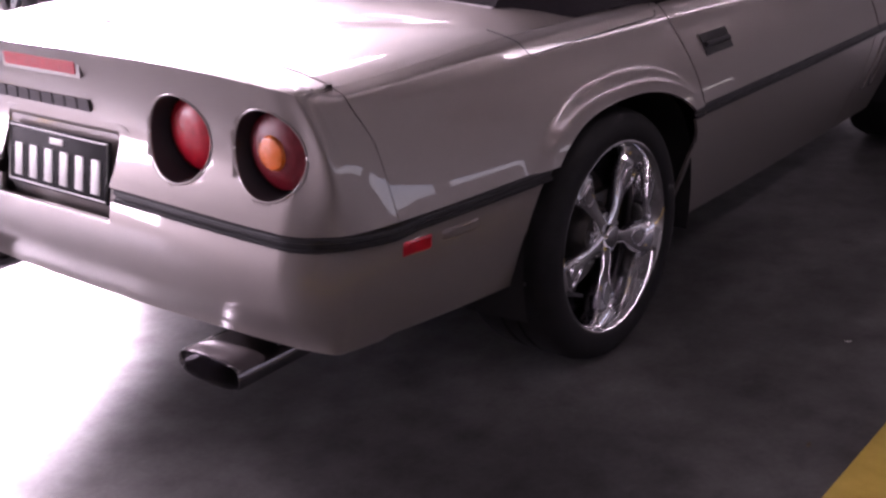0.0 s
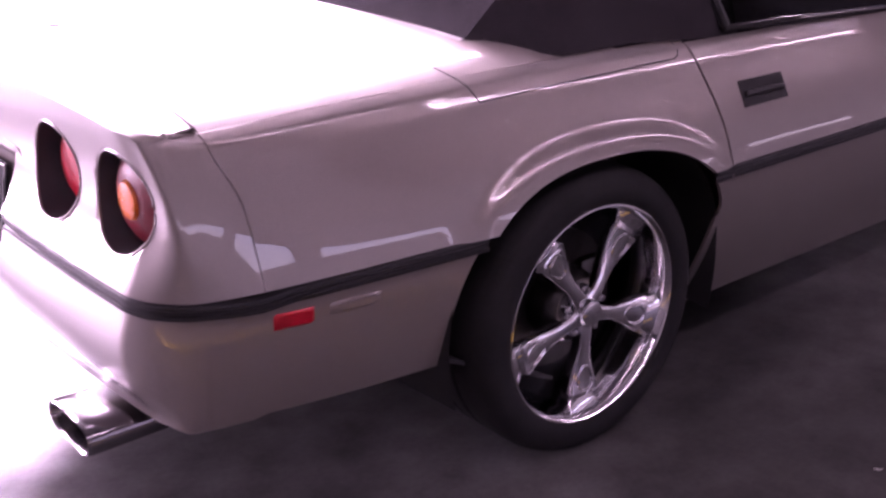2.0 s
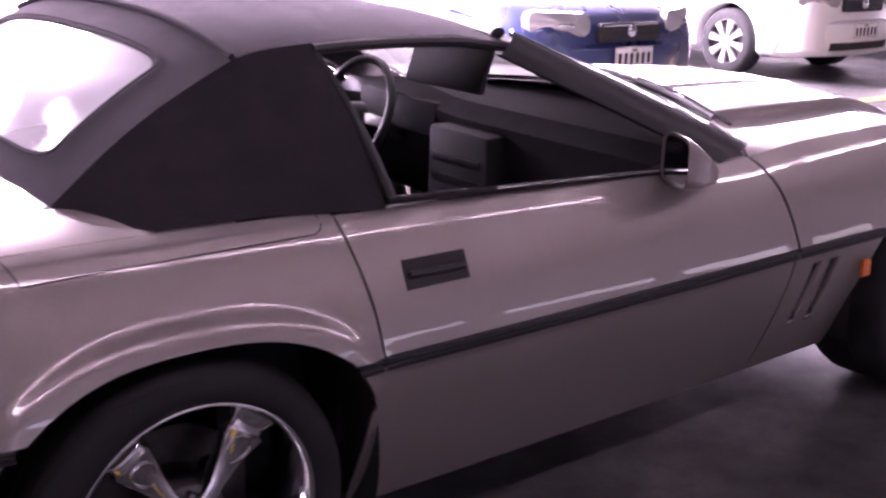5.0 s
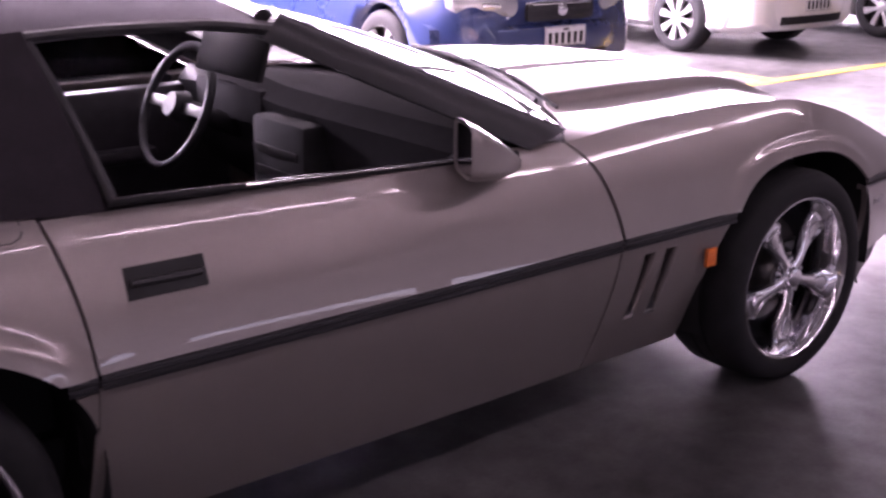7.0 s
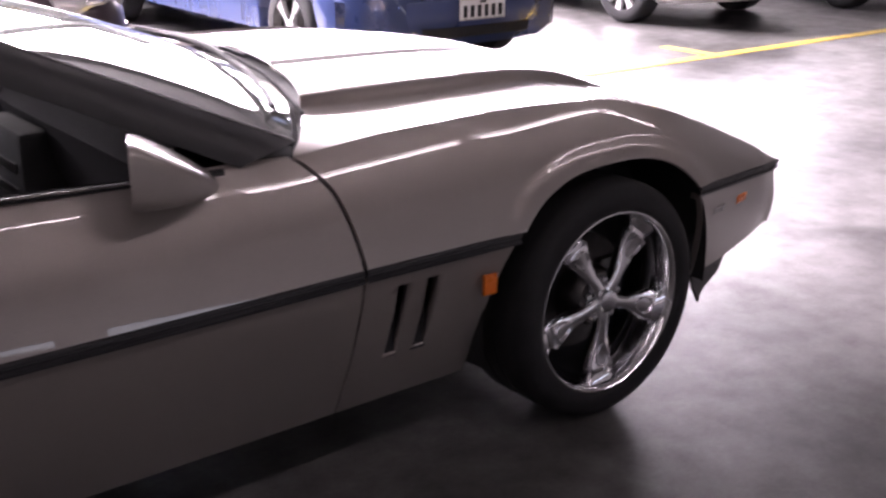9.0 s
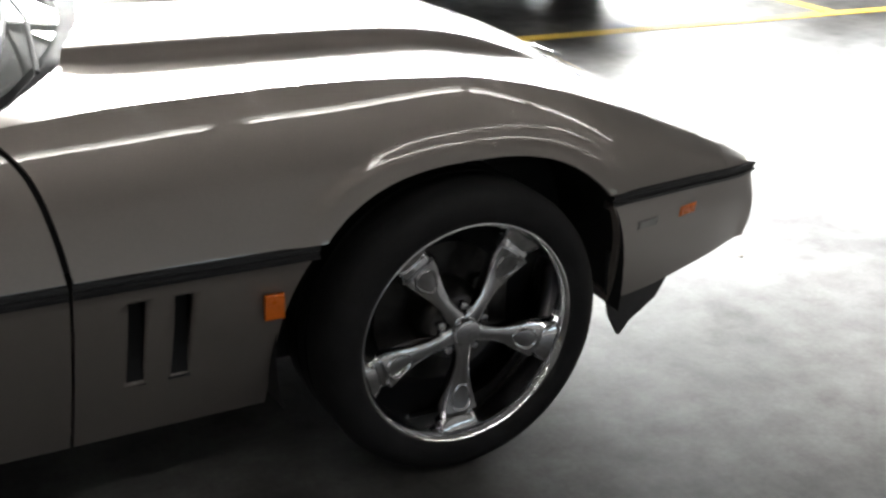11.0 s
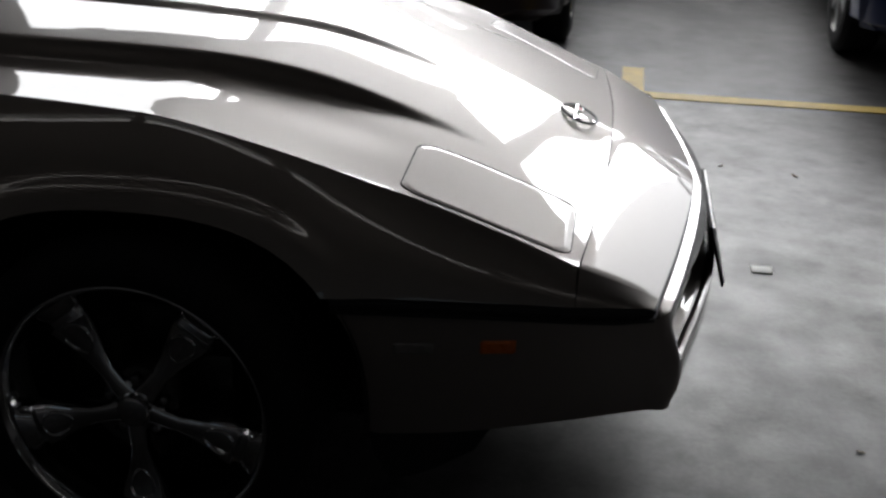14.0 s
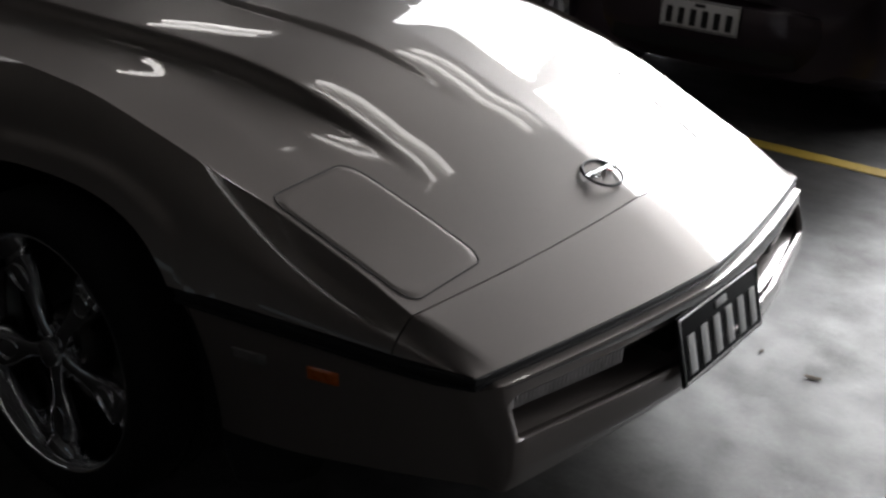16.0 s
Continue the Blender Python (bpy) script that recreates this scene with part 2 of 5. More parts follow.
FLOOR = concrete("sealed grey concrete", (0.142, 0.139, 0.137), (0.062, 0.060, 0.060), (0.50, 0.30), 3.1)
# walls and soffit are darker than concrete to cut the bounce light
WALL = concrete("darkened concrete wall", (0.06, 0.059, 0.058), (0.042, 0.041, 0.040), (0.8, 0.7), 8.3)
# foot of the unseen south wall, darkened so the lower body stays in shade
FOOT_WALL = concrete("darkened wall foot", (0.075, 0.073, 0.072), (0.055, 0.054, 0.053), (0.7, 0.55), 6.4)
SLAB = concrete("dark concrete soffit", (0.055, 0.054, 0.053), (0.04, 0.039, 0.038), (0.85, 0.75), 5.2)
ASPHALT = concrete("asphalt", (0.055, 0.055, 0.055), (0.04, 0.04, 0.04), (0.85, 0.75), 1.2)


# ---- mesh helpers ----
def part(name, bm, material, parent=None, label="", smooth=True, sharp=35):
    me = bpy.data.meshes.new(name)
    bm.edges.index_update()
    rim = [e.index for e in bm.edges if e.is_boundary]
    bm.to_mesh(me)
    bm.free()
    me.materials.append(material)
    if smooth:
        me.polygons.foreach_set("use_smooth", [True] * len(me.polygons))
        me.set_sharp_from_angle(angle=radians(sharp))
        for i in rim:
            me.edges[i].use_edge_sharp = True
    ob = new(name, me)
    if parent:
        ob.parent = parent
    if label:
        ob["label"] = label
    return ob


def box(bm, x0, x1, y0, y1, z0, z1, bevel=0.0, m=None):
    r = bmesh.ops.create_cube(bm, size=1.0)
    vs = r["verts"]
    for v in vs:
        v.co = Vector(((x0 + x1) / 2 + v.co.x * (x1 - x0), (y0 + y1) / 2 + v.co.y * (y1 - y0), (z0 + z1) / 2 + v.co.z * (z1 - z0)))
    if bevel:
        es = list({e for v in vs for e in v.link_edges})
        out = bmesh.ops.bevel(bm, geom=es, offset=bevel, segments=2, profile=0.5, affect="EDGES")
        vs = list({v for f in out["faces"] for v in f.verts} | {v for v in vs if v.is_valid})
    if m is not None:
        bmesh.ops.transform(bm, matrix=m, verts=vs)
    return bm


def new_box(*a, **k):
    return box(bmesh.new(), *a, **k)


def grid(bm, pts, closed_u=False, closed_v=False, flip=False):
    """A sheet of quads from rows of points."""
    rows = [[bm.verts.new(p) for p in row] for row in pts]
    nu, nv = len(rows), len(rows[0])
    for i in range(nu if closed_u else nu - 1):
        for j in range(nv if closed_v else nv - 1):
            q = [rows[i][j], rows[(i + 1) % nu][j], rows[(i + 1) % nu][(j + 1) % nv], rows[i][(j + 1) % nv]]
            if flip:
                q.reverse()
            if len({v.co.to_tuple(5) for v in q}) > 2:
                bm.faces.new(q)
    return rows


def face_out(bm, centre):
    """Turns a sheet so that it looks away from a point."""
    bm.normal_update()
    total = sum((f.normal.dot(f.calc_center_median() - Vector(centre))) * f.calc_area() for f in bm.faces)
    if total < 0:
        bmesh.ops.reverse_faces(bm, faces=bm.faces[:])
    return bm


def thick(ob, t=0.008, offset=-1):
    md = ob.modifiers.new("thickness", "SOLIDIFY")
    md.thickness, md.offset, md.use_even_offset = t, offset, False
    return ob


def lathe(bm, profile, steps=64, m=None, axis="y"):
    """Turns a profile of (radius, along) round the y axis."""
    rows = []
    for r, a in profile:
        rows.append([Vector((r * math.cos(2 * math.pi * k / steps), a, r * math.sin(2 * math.pi * k / steps))) for k in range(steps)])
    if m is not None:
        rows = [[m @ p for p in row] for row in rows]
    grid(bm, rows, closed_v=True)
    return bm


def tube(bm, pts, radius, sides=8, closed=False, flat=1.0):
    """A rod of round or flattened section along points."""
    pts = [Vector(p) for p in pts]
    rows = []
    up = Vector((0, 0, 1))
    for i, p in enumerate(pts):
        a = pts[i - 1] if (i or closed) else p
        b = pts[(i + 1) % len(pts)] if (i < len(pts) - 1 or closed) else p
        d = (b - a).normalized()
        s = d.cross(up)
        s = s.normalized() if s.length > 0.05 else Vector((1, 0, 0))
        t = s.cross(d).normalized()
        r = radius[i] if isinstance(radius, (list, tuple)) else radius
        rows.append([p + s * r * math.cos(2 * math.pi * k / sides) + t * r * flat * math.sin(2 * math.pi * k / sides) for k in range(sides)])
    grid(bm, rows, closed_u=closed, closed_v=True)
    if not closed:
        for row in (rows[0], rows[-1]):
            vs = [bm.verts.new(p) for p in row]
            bm.faces.new(vs)
    bmesh.ops.remove_doubles(bm, verts=bm.verts[:], dist=1e-5)
    bmesh.ops.recalc_face_normals(bm, faces=bm.faces[:])
    return bm


def curve(*pairs):
    """A smooth line through (x, value) pairs."""
    xs, ys = [p[0] for p in pairs], [p[1] for p in pairs]
    n = len(xs)
    d = [(ys[i + 1] - ys[i]) / (xs[i + 1] - xs[i]) for i in range(n - 1)]
    g = [d[0]] + [0.0 if d[i - 1] * d[i] <= 0 else 2 * d[i - 1] * d[i] / (d[i - 1] + d[i]) for i in range(1, n - 1)] + [d[-1]]

    def at(x):
        if x <= xs[0]:
            return ys[0] + g[0] * (x - xs[0])
        if x >= xs[-1]:
            return ys[-1] + g[-1] * (x - xs[-1])
        i = max(k for k in range(n - 1) if xs[k] <= x)
        h = xs[i + 1] - xs[i]
        t = (x - xs[i]) / h
        return (1 + 2 * t) * (1 - t) ** 2 * ys[i] + t * (1 - t) ** 2 * h * g[i] + t * t * (3 - 2 * t) * ys[i + 1] + t * t * (t - 1) * h * g[i + 1]

    return at


def smooth01(a, b, x):
    t = min(1, max(0, (x - a) / (b - a)))
    return t * t * (3 - 2 * t)


def lerp(a, b, t):
    return a + (b - a) * t


def bez(p, t):
    k = ((1 - t) ** 3, 3 * t * (1 - t) ** 2, 3 * t * t * (1 - t), t ** 3)
    return sum(a * b[0] for a, b in zip(k, p)), sum(a * b[1] for a, b in zip(k, p))


def cut(ob, cutters):
    """Cuts solids out of a mesh for good and removes the solids."""
    for c in cutters:
        md = ob.modifiers.new("cut", "BOOLEAN")
        md.operation, md.object, md.solver = "DIFFERENCE", c, "EXACT"
    bpy.context.view_layer.update()
    dg = bpy.context.evaluated_depsgraph_get()
    me = bpy.data.meshes.new_from_object(ob.evaluated_get(dg), depsgraph=dg)
    ob.modifiers.clear()
    old, ob.data = ob.data, me
    bpy.data.meshes.remove(old)
    for c in cutters:
        bpy.data.objects.remove(c)
    return ob


def thing(name, label, category, group="", kind=""):
    return tagged(new(name), label, category, group, kind)


# ---- the place ----
X0, X1, Y0, Y1 = -12.0, 14.0, -9.0, 7.8
ground = part("ground", new_box(-300, 300, -300, 300, -0.5, -0.06), ASPHALT, smooth=False)
tagged(ground, "dark asphalt ground outside the car park", "ground", kind="structure")
floor = part("floor", new_box(X0, X1, Y0, Y1, -0.06, 0.0), FLOOR, smooth=False)
tagged(floor, "worn sealed grey concrete car park floor", "floor", kind="structure")

bm = bmesh.new()
box(bm, X0, X1, Y0, Y1, CEIL, CEIL + 0.3)
for bx in (-9.8, -4.2, 1.4, 7.0, 12.6):
    box(bm, bx - 0.18, bx + 0.18, Y0 + 0.2, Y1, CEIL - 0.35, CEIL - 0.001)
ceiling = part("ceiling", bm, SLAB, smooth=False)
tagged(ceiling, "grey concrete ceiling with shallow beams", "ceiling", kind="structure")
WALLS = [("wall_west", (X0 - 0.2, X0, Y0, Y1, -0.06, CEIL)), ("wall_north", (-6.6, OPEN_X0, Y1, Y1 + 0.2, -0.06, CEIL)), ("pier_north", (7.0, 7.3, Y1, Y1 + 0.2, -0.06, CEIL)), ("parapet_north", (7.3, X1, Y1, Y1 + 0.2, -0.06, 0.95)), ("lintel_north", (7.3, X1, Y1, Y1 + 0.2, OPEN_Z1, CEIL)), ("wall_east", (X1, X1 + 0.2, Y0, Y1, -0.06, CEIL)), ("lintel_north", (X0, -6.6, Y1, Y1 + 0.2, 3.15, CEIL)), ("lintel_north", (OPEN_X0, OPEN_X1, Y1, Y1 + 0.2, OPEN_Z1, CEIL)), ("parapet_north", (X0, -6.6, Y1, Y1 + 0.2, -0.06, 0.95)), ("parapet_north", (OPEN_X0, 3.7, Y1, Y1 + 0.2, -0.06, OPEN_Z0)), ("parapet_north", (3.7, 7.0, Y1, Y1 + 0.2, -0.06, 0.95)),
         ("wall_south_low", (X0, X1, Y0 - 0.2, Y0, -0.06, 1.2)), ("wall_south_high", (X0, X1, Y0 - 0.2, Y0, 1.55, CEIL))]
WALLS += [("wall_south_pier", (a - 0.25, a + 0.25, Y0 - 0.2, Y0, 1.2, 1.55)) for a in (-1.9, 1.4, 4.7, 8.0, 11.3)] + [("wall_south_pier", (X0, -5.0, Y0 - 0.2, Y0, 1.2, 1.55))]
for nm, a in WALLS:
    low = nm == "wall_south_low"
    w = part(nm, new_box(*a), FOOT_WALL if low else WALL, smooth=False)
    tagged(w, "unseen wall foot, darkened to return less light" if low else "plain car park wall, darkened to cut bounce light", "wall", kind="structure")
for cx in (-1.8, 2.7):
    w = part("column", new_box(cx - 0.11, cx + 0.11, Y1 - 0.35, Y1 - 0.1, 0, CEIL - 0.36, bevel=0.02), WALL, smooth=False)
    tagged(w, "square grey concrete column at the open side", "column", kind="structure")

# ceiling battens with lit tubes
def batten(x, y, lit=None):
    b = thing("ceiling_light", "white hanging batten with lit fluorescent tubes", "ceiling light", "tube lights under the ceiling")
    wide = 0.06 if lit else 0.16
    bm = new_box(x - 0.75, x + 0.75, y - wide, y + wide, BATTEN_Z - 0.04, BATTEN_Z - 0.012, bevel=0.008)
    box(bm, x - 0.74, x + 0.74, y - 0.04, y + 0.04, BATTEN_Z - 0.014, BATTEN_Z + 0.04, bevel=0.01)
    part("tray", bm, LAMP_WHITE, b)
    for dy in ((0.0,) if lit else (-0.085, 0.085)):
        bm = bmesh.new()
        tube(bm, [(x - 0.70 + 1.40 * i / 4, y + dy, BATTEN_Z - 0.075) for i in range(5)], 0.019, 10)
        part("tube", bm, lit or TUBE, b)
        for e in (-0.715, 0.715):
            part("tube_holder", new_box(x + e - 0.012, x + e + 0.012, y + dy - 0.015, y + dy + 0.015, BATTEN_Z - 0.098, BATTEN_Z - 0.038, bevel=0.004), LAMP_WHITE, b)
    for hx in (-0.5, 0.5):
        bm = bmesh.new()
        tube(bm, [(x + hx, y, BATTEN_Z + 0.03), (x + hx, y, CEIL)], 0.006, 6)
        part("hanger", bm, LAMP_WHITE, b)
    return b


for bx, by in ((-0.4, 1.9), (-0.5, 3.0), (-3.8, 3.2), (-6.8, 5.4)):
    batten(bx, by)
# the end battens of the long row are added to brighten nose and tail
for bx, by in [(-3.4 + 1.62 * i, -3.0) for i in range(-2, 7)] + [(-2.6, 0.6), (-0.98, 0.6)]:
    batten(bx, by, TUBE_DIM)

# yellow bay lines
for nm, a in (("aisle_line", (-6.0, 12.0, 2.62, 2.72)), ("bay_line", (0.79, 0.89, 2.72, 3.17)), ("bay_line", (4.68, 4.78, 2.72, 3.17)), ("near_line", (-6.5, -2.15, -1.62, -1.52))):
    r = part(nm.replace("near_line", "aisle_line"), new_box(a[0], a[1], a[2], a[3], 0.0, 0.004), YELLOW, smooth=False)
    tagged(r, "worn yellow painted line on the concrete floor", "floor marking", kind="structure")
mark = part("floor_mark", new_box(1.20, 1.26, 0.74, 0.79, 0.0, 0.005, bevel=0.002), DOT)
tagged(mark, "small white square mark on the concrete floor", "floor mark")


# scraps on the floor
LITTER = mat("dry brown scrap", (0.10, 0.075, 0.05), 0.8, 0, 0, 0.3, 60)
PAPER = mat("grey paper scrap", (0.55, 0.54, 0.52), 0.8, 0, 0, 0.2, 60)
rnd = random.Random(7)
for lx, ly, size, mt in ((1.43, 1.666, 0.035, LITTER), (1.167, 1.716, 0.03, PAPER), (0.99, 0.72, 0.045, LITTER), (0.83, 0.775, 0.02, LITTER), (1.9, 0.9, 0.025, LITTER), (1.62, 0.35, 0.02, PAPER), (-2.05, -1.30, 0.018, PAPER), (-2.6, -1.42, 0.02, LITTER), (-1.5, -1.38, 0.016, LITTER), (1.35, -0.2, 0.018, LITTER), (2.3, 1.9, 0.03, LITTER), (3.6, 1.6, 0.035, PAPER), (5.1, 1.2, 0.03, LITTER)):
    bm = bmesh.new()
    turn = rnd.uniform(0, 6.28)
    rows = []
    for i in range(5):
        u = i / 4 - 0.5
        rows.append([Vector((lx + size * (u * math.cos(turn) - v * (0.5 - 0.6 * abs(u)) * math.sin(turn)), ly + size * (u * math.sin(turn) + v * (0.5 - 0.6 * abs(u)) * math.cos(turn)), 0.002 + size * 0.35 * u * u + size * 0.1 * rnd.random())) for v in (-0.5, 0, 0.5)])
    grid(bm, rows)
    bit = thick(part("floor_scrap", bm, mt), 0.001)
    tagged(bit, "small curled dry scrap lying on the concrete floor", "litter", "scraps on the floor")

# ---- the sports car ----
# x runs forward from the front axle, the car's right side faces -y
AXLE_R, HUB_Z, TYRE_R = -2.443, 0.33, 0.313
ARCHES = ((0.0, 0.392, 0.343), (AXLE_R, 0.385, 0.329))     # place, half width and height of each wheel opening


def arch_half(k, z):
    """Half width of a wheel opening at a height."""
    _, a, b = ARCHES[k]
    d = abs(z - HUB_Z) / b if z > HUB_Z else 0.0
    return a * (1 - d ** 2.5) ** 0.4 if d < 1 else 0.0


def arch_r(k, x, z):
    """How far out a point lies from a wheel opening: 0 on its edge, in metres."""
    ax, a, b = ARCHES[k]
    return 0.365 * (((abs(x - ax) / a) ** 2.5 + (max(0, z - HUB_Z) / b) ** 2.5) ** 0.4 - 1)


WM = curve((-3.42, 0.765), (-3.3, 0.785), (-3.19, 0.812), (-3.0, 0.845), (-2.74, 0.872), (-2.443, 0.884), (-2.07, 0.886), (-1.4, 0.885), (-0.77, 0.876), (-0.4, 0.868), (0.0, 0.858), (0.3, 0.832), (0.44, 0.806), (0.62, 0.765), (0.73, 0.736), (0.857, 0.690))
ZM = curve((-3.4, 0.556), (-2.75, 0.572), (-2.07, 0.572), (-0.77, 0.574), (0.35, 0.556), (0.6, 0.545), (0.857, 0.524))
DW = curve((-3.4, 0.055), (-3.2, 0.07), (-2.95, 0.10), (-2.6, 0.115), (-2.1, 0.118), (-0.95, 0.110), (-0.6, 0.120), (-0.3, 0.120), (0.0, 0.108), (0.25, 0.096), (0.43, 0.090), (0.6, 0.074), (0.73, 0.048), (0.857, 0.02))
ZS = curve((-3.4, 0.805), (-3.2, 0.808), (-2.95, 0.815), (-2.6, 0.822), (-2.1, 0.815), (-1.4, 0.803), (-0.95, 0.803), (-0.6, 0.823), (-0.3, 0.828), (0.0, 0.817), (0.2, 0.777), (0.43, 0.703), (0.6, 0.638), (0.73, 0.585), (0.857, 0.532))
ZC = curve((-3.4, 0.858), (-3.2, 0.868), (-2.9, 0.880), (-2.5, 0.892), (-0.9, 0.890), (-0.55, 0.884), (-0.2, 0.876), (0.1, 0.848), (0.43, 0.765), (0.6, 0.696), (0.69, 0.652), (0.73, 0.634), (0.857, 0.58))


def bulge(x, y):
    """The raised middle of the bonnet: two soft steps up from each wing."""
    y = abs(y)
    f = smooth01(0.46, 0.15, x)
    outer, inner = lerp(0.492, 0.415, smooth01(-0.3, 0.42, x)), lerp(0.205, 0.135, smooth01(-0.2, 0.38, x))
    dip = smooth01(0.50, 0.30, x) * 0.0015 * math.exp(-((y - 0.545) / 0.048) ** 2)
    return -dip + f * (0.013 * smooth01(outer + 0.010, outer - 0.012, y) + 0.008 * smooth01(inner + 0.008, inner - 0.009, y) - 0.008)


def sec(x, q, side=-1):
    """A point of the upper body at x: q 0 on the moulding, 0.5 on the shoulder, 1 on the middle line."""
    wm, zm, zs, zc = WM(x), ZM(x), ZS(x), ZC(x)
    ws = wm - DW(x)
    h = zs - zm
    if q <= 0.5:
        y, z = bez(((wm, zm), (wm - 0.03 * h / 0.25, zm + 0.45 * h), (ws + 0.40 * (wm - ws), zs - 0.26 * h), (ws, zs)), q * 2)
        f = 0.55 * smooth01(-0.9, -2.0, x) * smooth01(-3.28, -2.95, x)
        if f > 0:
            # a flat band of a hand's width under the shoulder, bounded by a crease
            ky, kz = bez(((wm, zm), (wm - 0.03 * h / 0.25, zm + 0.45 * h), (ws + 0.40 * (wm - ws), zs - 0.26 * h), (ws, zs)), 0.84)
            if q < 0.42:
                y2, z2 = bez(((wm, zm), (wm - 0.055 * h, zm + 0.42 * h), (ky + 0.30 * 0.30 * h, kz - 0.30 * h), (ky, kz)), q / 0.42)
            else:
                y2, z2 = lerp(ky, ws, (q - 0.42) / 0.08), lerp(kz, zs, (q - 0.42) / 0.08)
            y, z = lerp(y, y2, f), lerp(z, z2, f)
    else:
        rise, nose = zc - zs, smooth01(0.1, 0.62, x)
        # the wings are nearly flat on top, the deck is round
        wing = smooth01(-0.95, -0.65, x)
        y, z = bez(((ws, zs), (ws - lerp(0.085, 0.12, wing * (1 - nose)), zs + lerp(lerp(0.80, 0.15, wing), 0.10, nose) * rise), (ws * 0.55, zc - lerp(lerp(0.002, 0.006, wing), 0.022, nose)), (0, zc)), q * 2 - 1)
        if x > -0.95:
            z += bulge(x, y) * smooth01(-1.0, -0.8, x)
            # the wing top falls away inwards from its crest to a valley beside the bulge
            foot = lerp(0.492, 0.415, smooth01(-0.3, 0.42, x)) + 0.012
            fall = (ws - y) / (ws - foot) if y > foot else smooth01(foot - 0.032, foot, y)
            z -= 0.017 * fall * smooth01(-0.9, -0.5, x) * smooth01(0.55, 0.2, x)
    for k in (0, 1):
        r = arch_r(k, x, z)
        if q < 0.5 and r < 0.12:
            y += (0.007 if k == 0 else 0.014) * smooth01(0.060, 0.028, r) * smooth01(0.5, 0.3, q)
    return Vector((x, side * y, z))


def arch_q(x):
    """How far up the side the wheel opening reaches at x."""
    for ax, a, b in ARCHES:
        if abs(x - ax) < a:
            lo, hi = 0.0, 0.5
            z = HUB_Z + b * (1 - (abs(x - ax) / a) ** 2.5) ** 0.4
            if sec(x, 0).z >= z:
                return 0.0
            for _ in range(22):
                mid = (lo + hi) / 2
                lo, hi = (mid, hi) if sec(x, mid).z < z else (lo, mid)
            return lo
    return 0.0


def stations(a, b, step=0.03):
    """Cuts along x, closer together where the wheel openings turn steep."""
    xs = {a, b}
    n = max(2, round((b - a) / step))
    xs |= {a + (b - a) * i / n for i in range(n + 1)}
    for k, (ax, aw, ah) in enumerate(ARCHES):
        for s in (-1, 1):
            e = ax + s * arch_half(k, ZM(ax + s * 0.32))
            for d in (-0.012, -0.006, -0.002, 0.0, 0.002, 0.006, 0.012):
                xs.add(e + d)
    xs = sorted(x for x in xs if a <= x <= b)
    return [x for i, x in enumerate(xs) if not i or x - xs[i - 1] > 0.0009]


car = thing("convertible_car", "champagne metallic two-seat convertible with a closed black soft top", "sports car")
MID = (-1.2, 0, 0.5)
FS = curve((0.0, -0.764), (0.12, -0.775), (0.3, -0.80), (0.45, -0.845), (0.5, -0.865), (0.6, -0.80), (0.7, -0.72), (0.85, -0.615), (1.0, -0.565))   # rear edge of the bonnet by q
DS = curve((0.0, -2.072), (0.25, -2.082), (0.5, -2.105))                      # rear edge of the door
RS = curve((0.0, -3.19), (0.25, -3.20), (0.45, -3.232), (0.5, -3.237))       # front edge of the tail


def panel(name, x_from, x_to, q0, q1, n_q, side, step=0.03, arches=True):
    """One outer panel of one side between two edges given by q."""
    bm = bmesh.new()
    us = stations(x_from(0.0), x_to(0.0), step)
    a, b = x_from(0.0), x_to(0.0)
    rows = []
    for u in us:
        t = (u - a) / (b - a)
        lo = max(q0, arch_q(u)) if arches else q0
        row = []
        top = min(0.5, q1)
        levels = [lo + (top - lo) * j / 26 for j in range(27)]
        levels += [0.5 + (q1 - 0.5) * j / (n_q - 26) for j in range(1, n_q - 25)] if q1 > 0.5 else []
        for q in levels:
            x = lerp(x_from(q), x_to(q), t) if not (arches and lo > 0) else lerp(u, lerp(x_from(q), x_to(q), t), min(1, (q - lo) / 0.1))
            row.append(sec(x, q, side))
        rows.append(row)
    grid(bm, rows)
    face_out(bm, MID)
    return bm


def nose_joint(q):
    """Where bonnet and nose panel meet: the joint bows forward in the middle."""
    return 0.728 + 0.036 * smooth01(0.45, 1.0, q)


# bonnet: both sides and the top in one shell
bm = bmesh.new()
for side in (-1, 1):
    b2 = panel("bonnet", lambda q: FS(q) + 0.007, lambda q: nose_joint(q) - 0.0012, 0.0, 1.0, 118, side)
    me = bpy.data.meshes.new("tmp")
    b2.to_mesh(me)
    b2.free()
    bm.from_mesh(me)
    bpy.data.meshes.remove(me)
bmesh.ops.remove_doubles(bm, verts=bm.verts[:], dist=2e-4)
face_out(bm, MID)
bonnet = thick(part("bonnet", bm, PAINT, car, sharp=50))

# nose panel
NOSE_X = lambda v: 0.857 + 0.089 * (1 - abs(v) ** 1.4)
bm = bmesh.new()
rows = []
for i in range(13):
    u = i / 12
    row = []
    for side in (-1, 1):
        qs = [j / 28 for j in range(29)]
        pts = []
        for q in qs:
            p = sec(nose_joint(q) + 0.0012, q, side)
            v = p.y / WM(0.7296)
            zf = lerp(ZM(0.857), ZM(0.857) + 0.004, 1 - abs(v))
            x = lerp(p.x, NOSE_X(v), u)
            yy = p.y * lerp(1, 0.690 / 0.736, u)
            zz = lerp(p.z, zf, u ** 1.12 if abs(v) < 0.999 else u)
            pts.append(Vector((x, yy, zz)))
        row += pts if side < 0 else pts[-2::-1]
    rows.append(row)
grid(bm, rows)
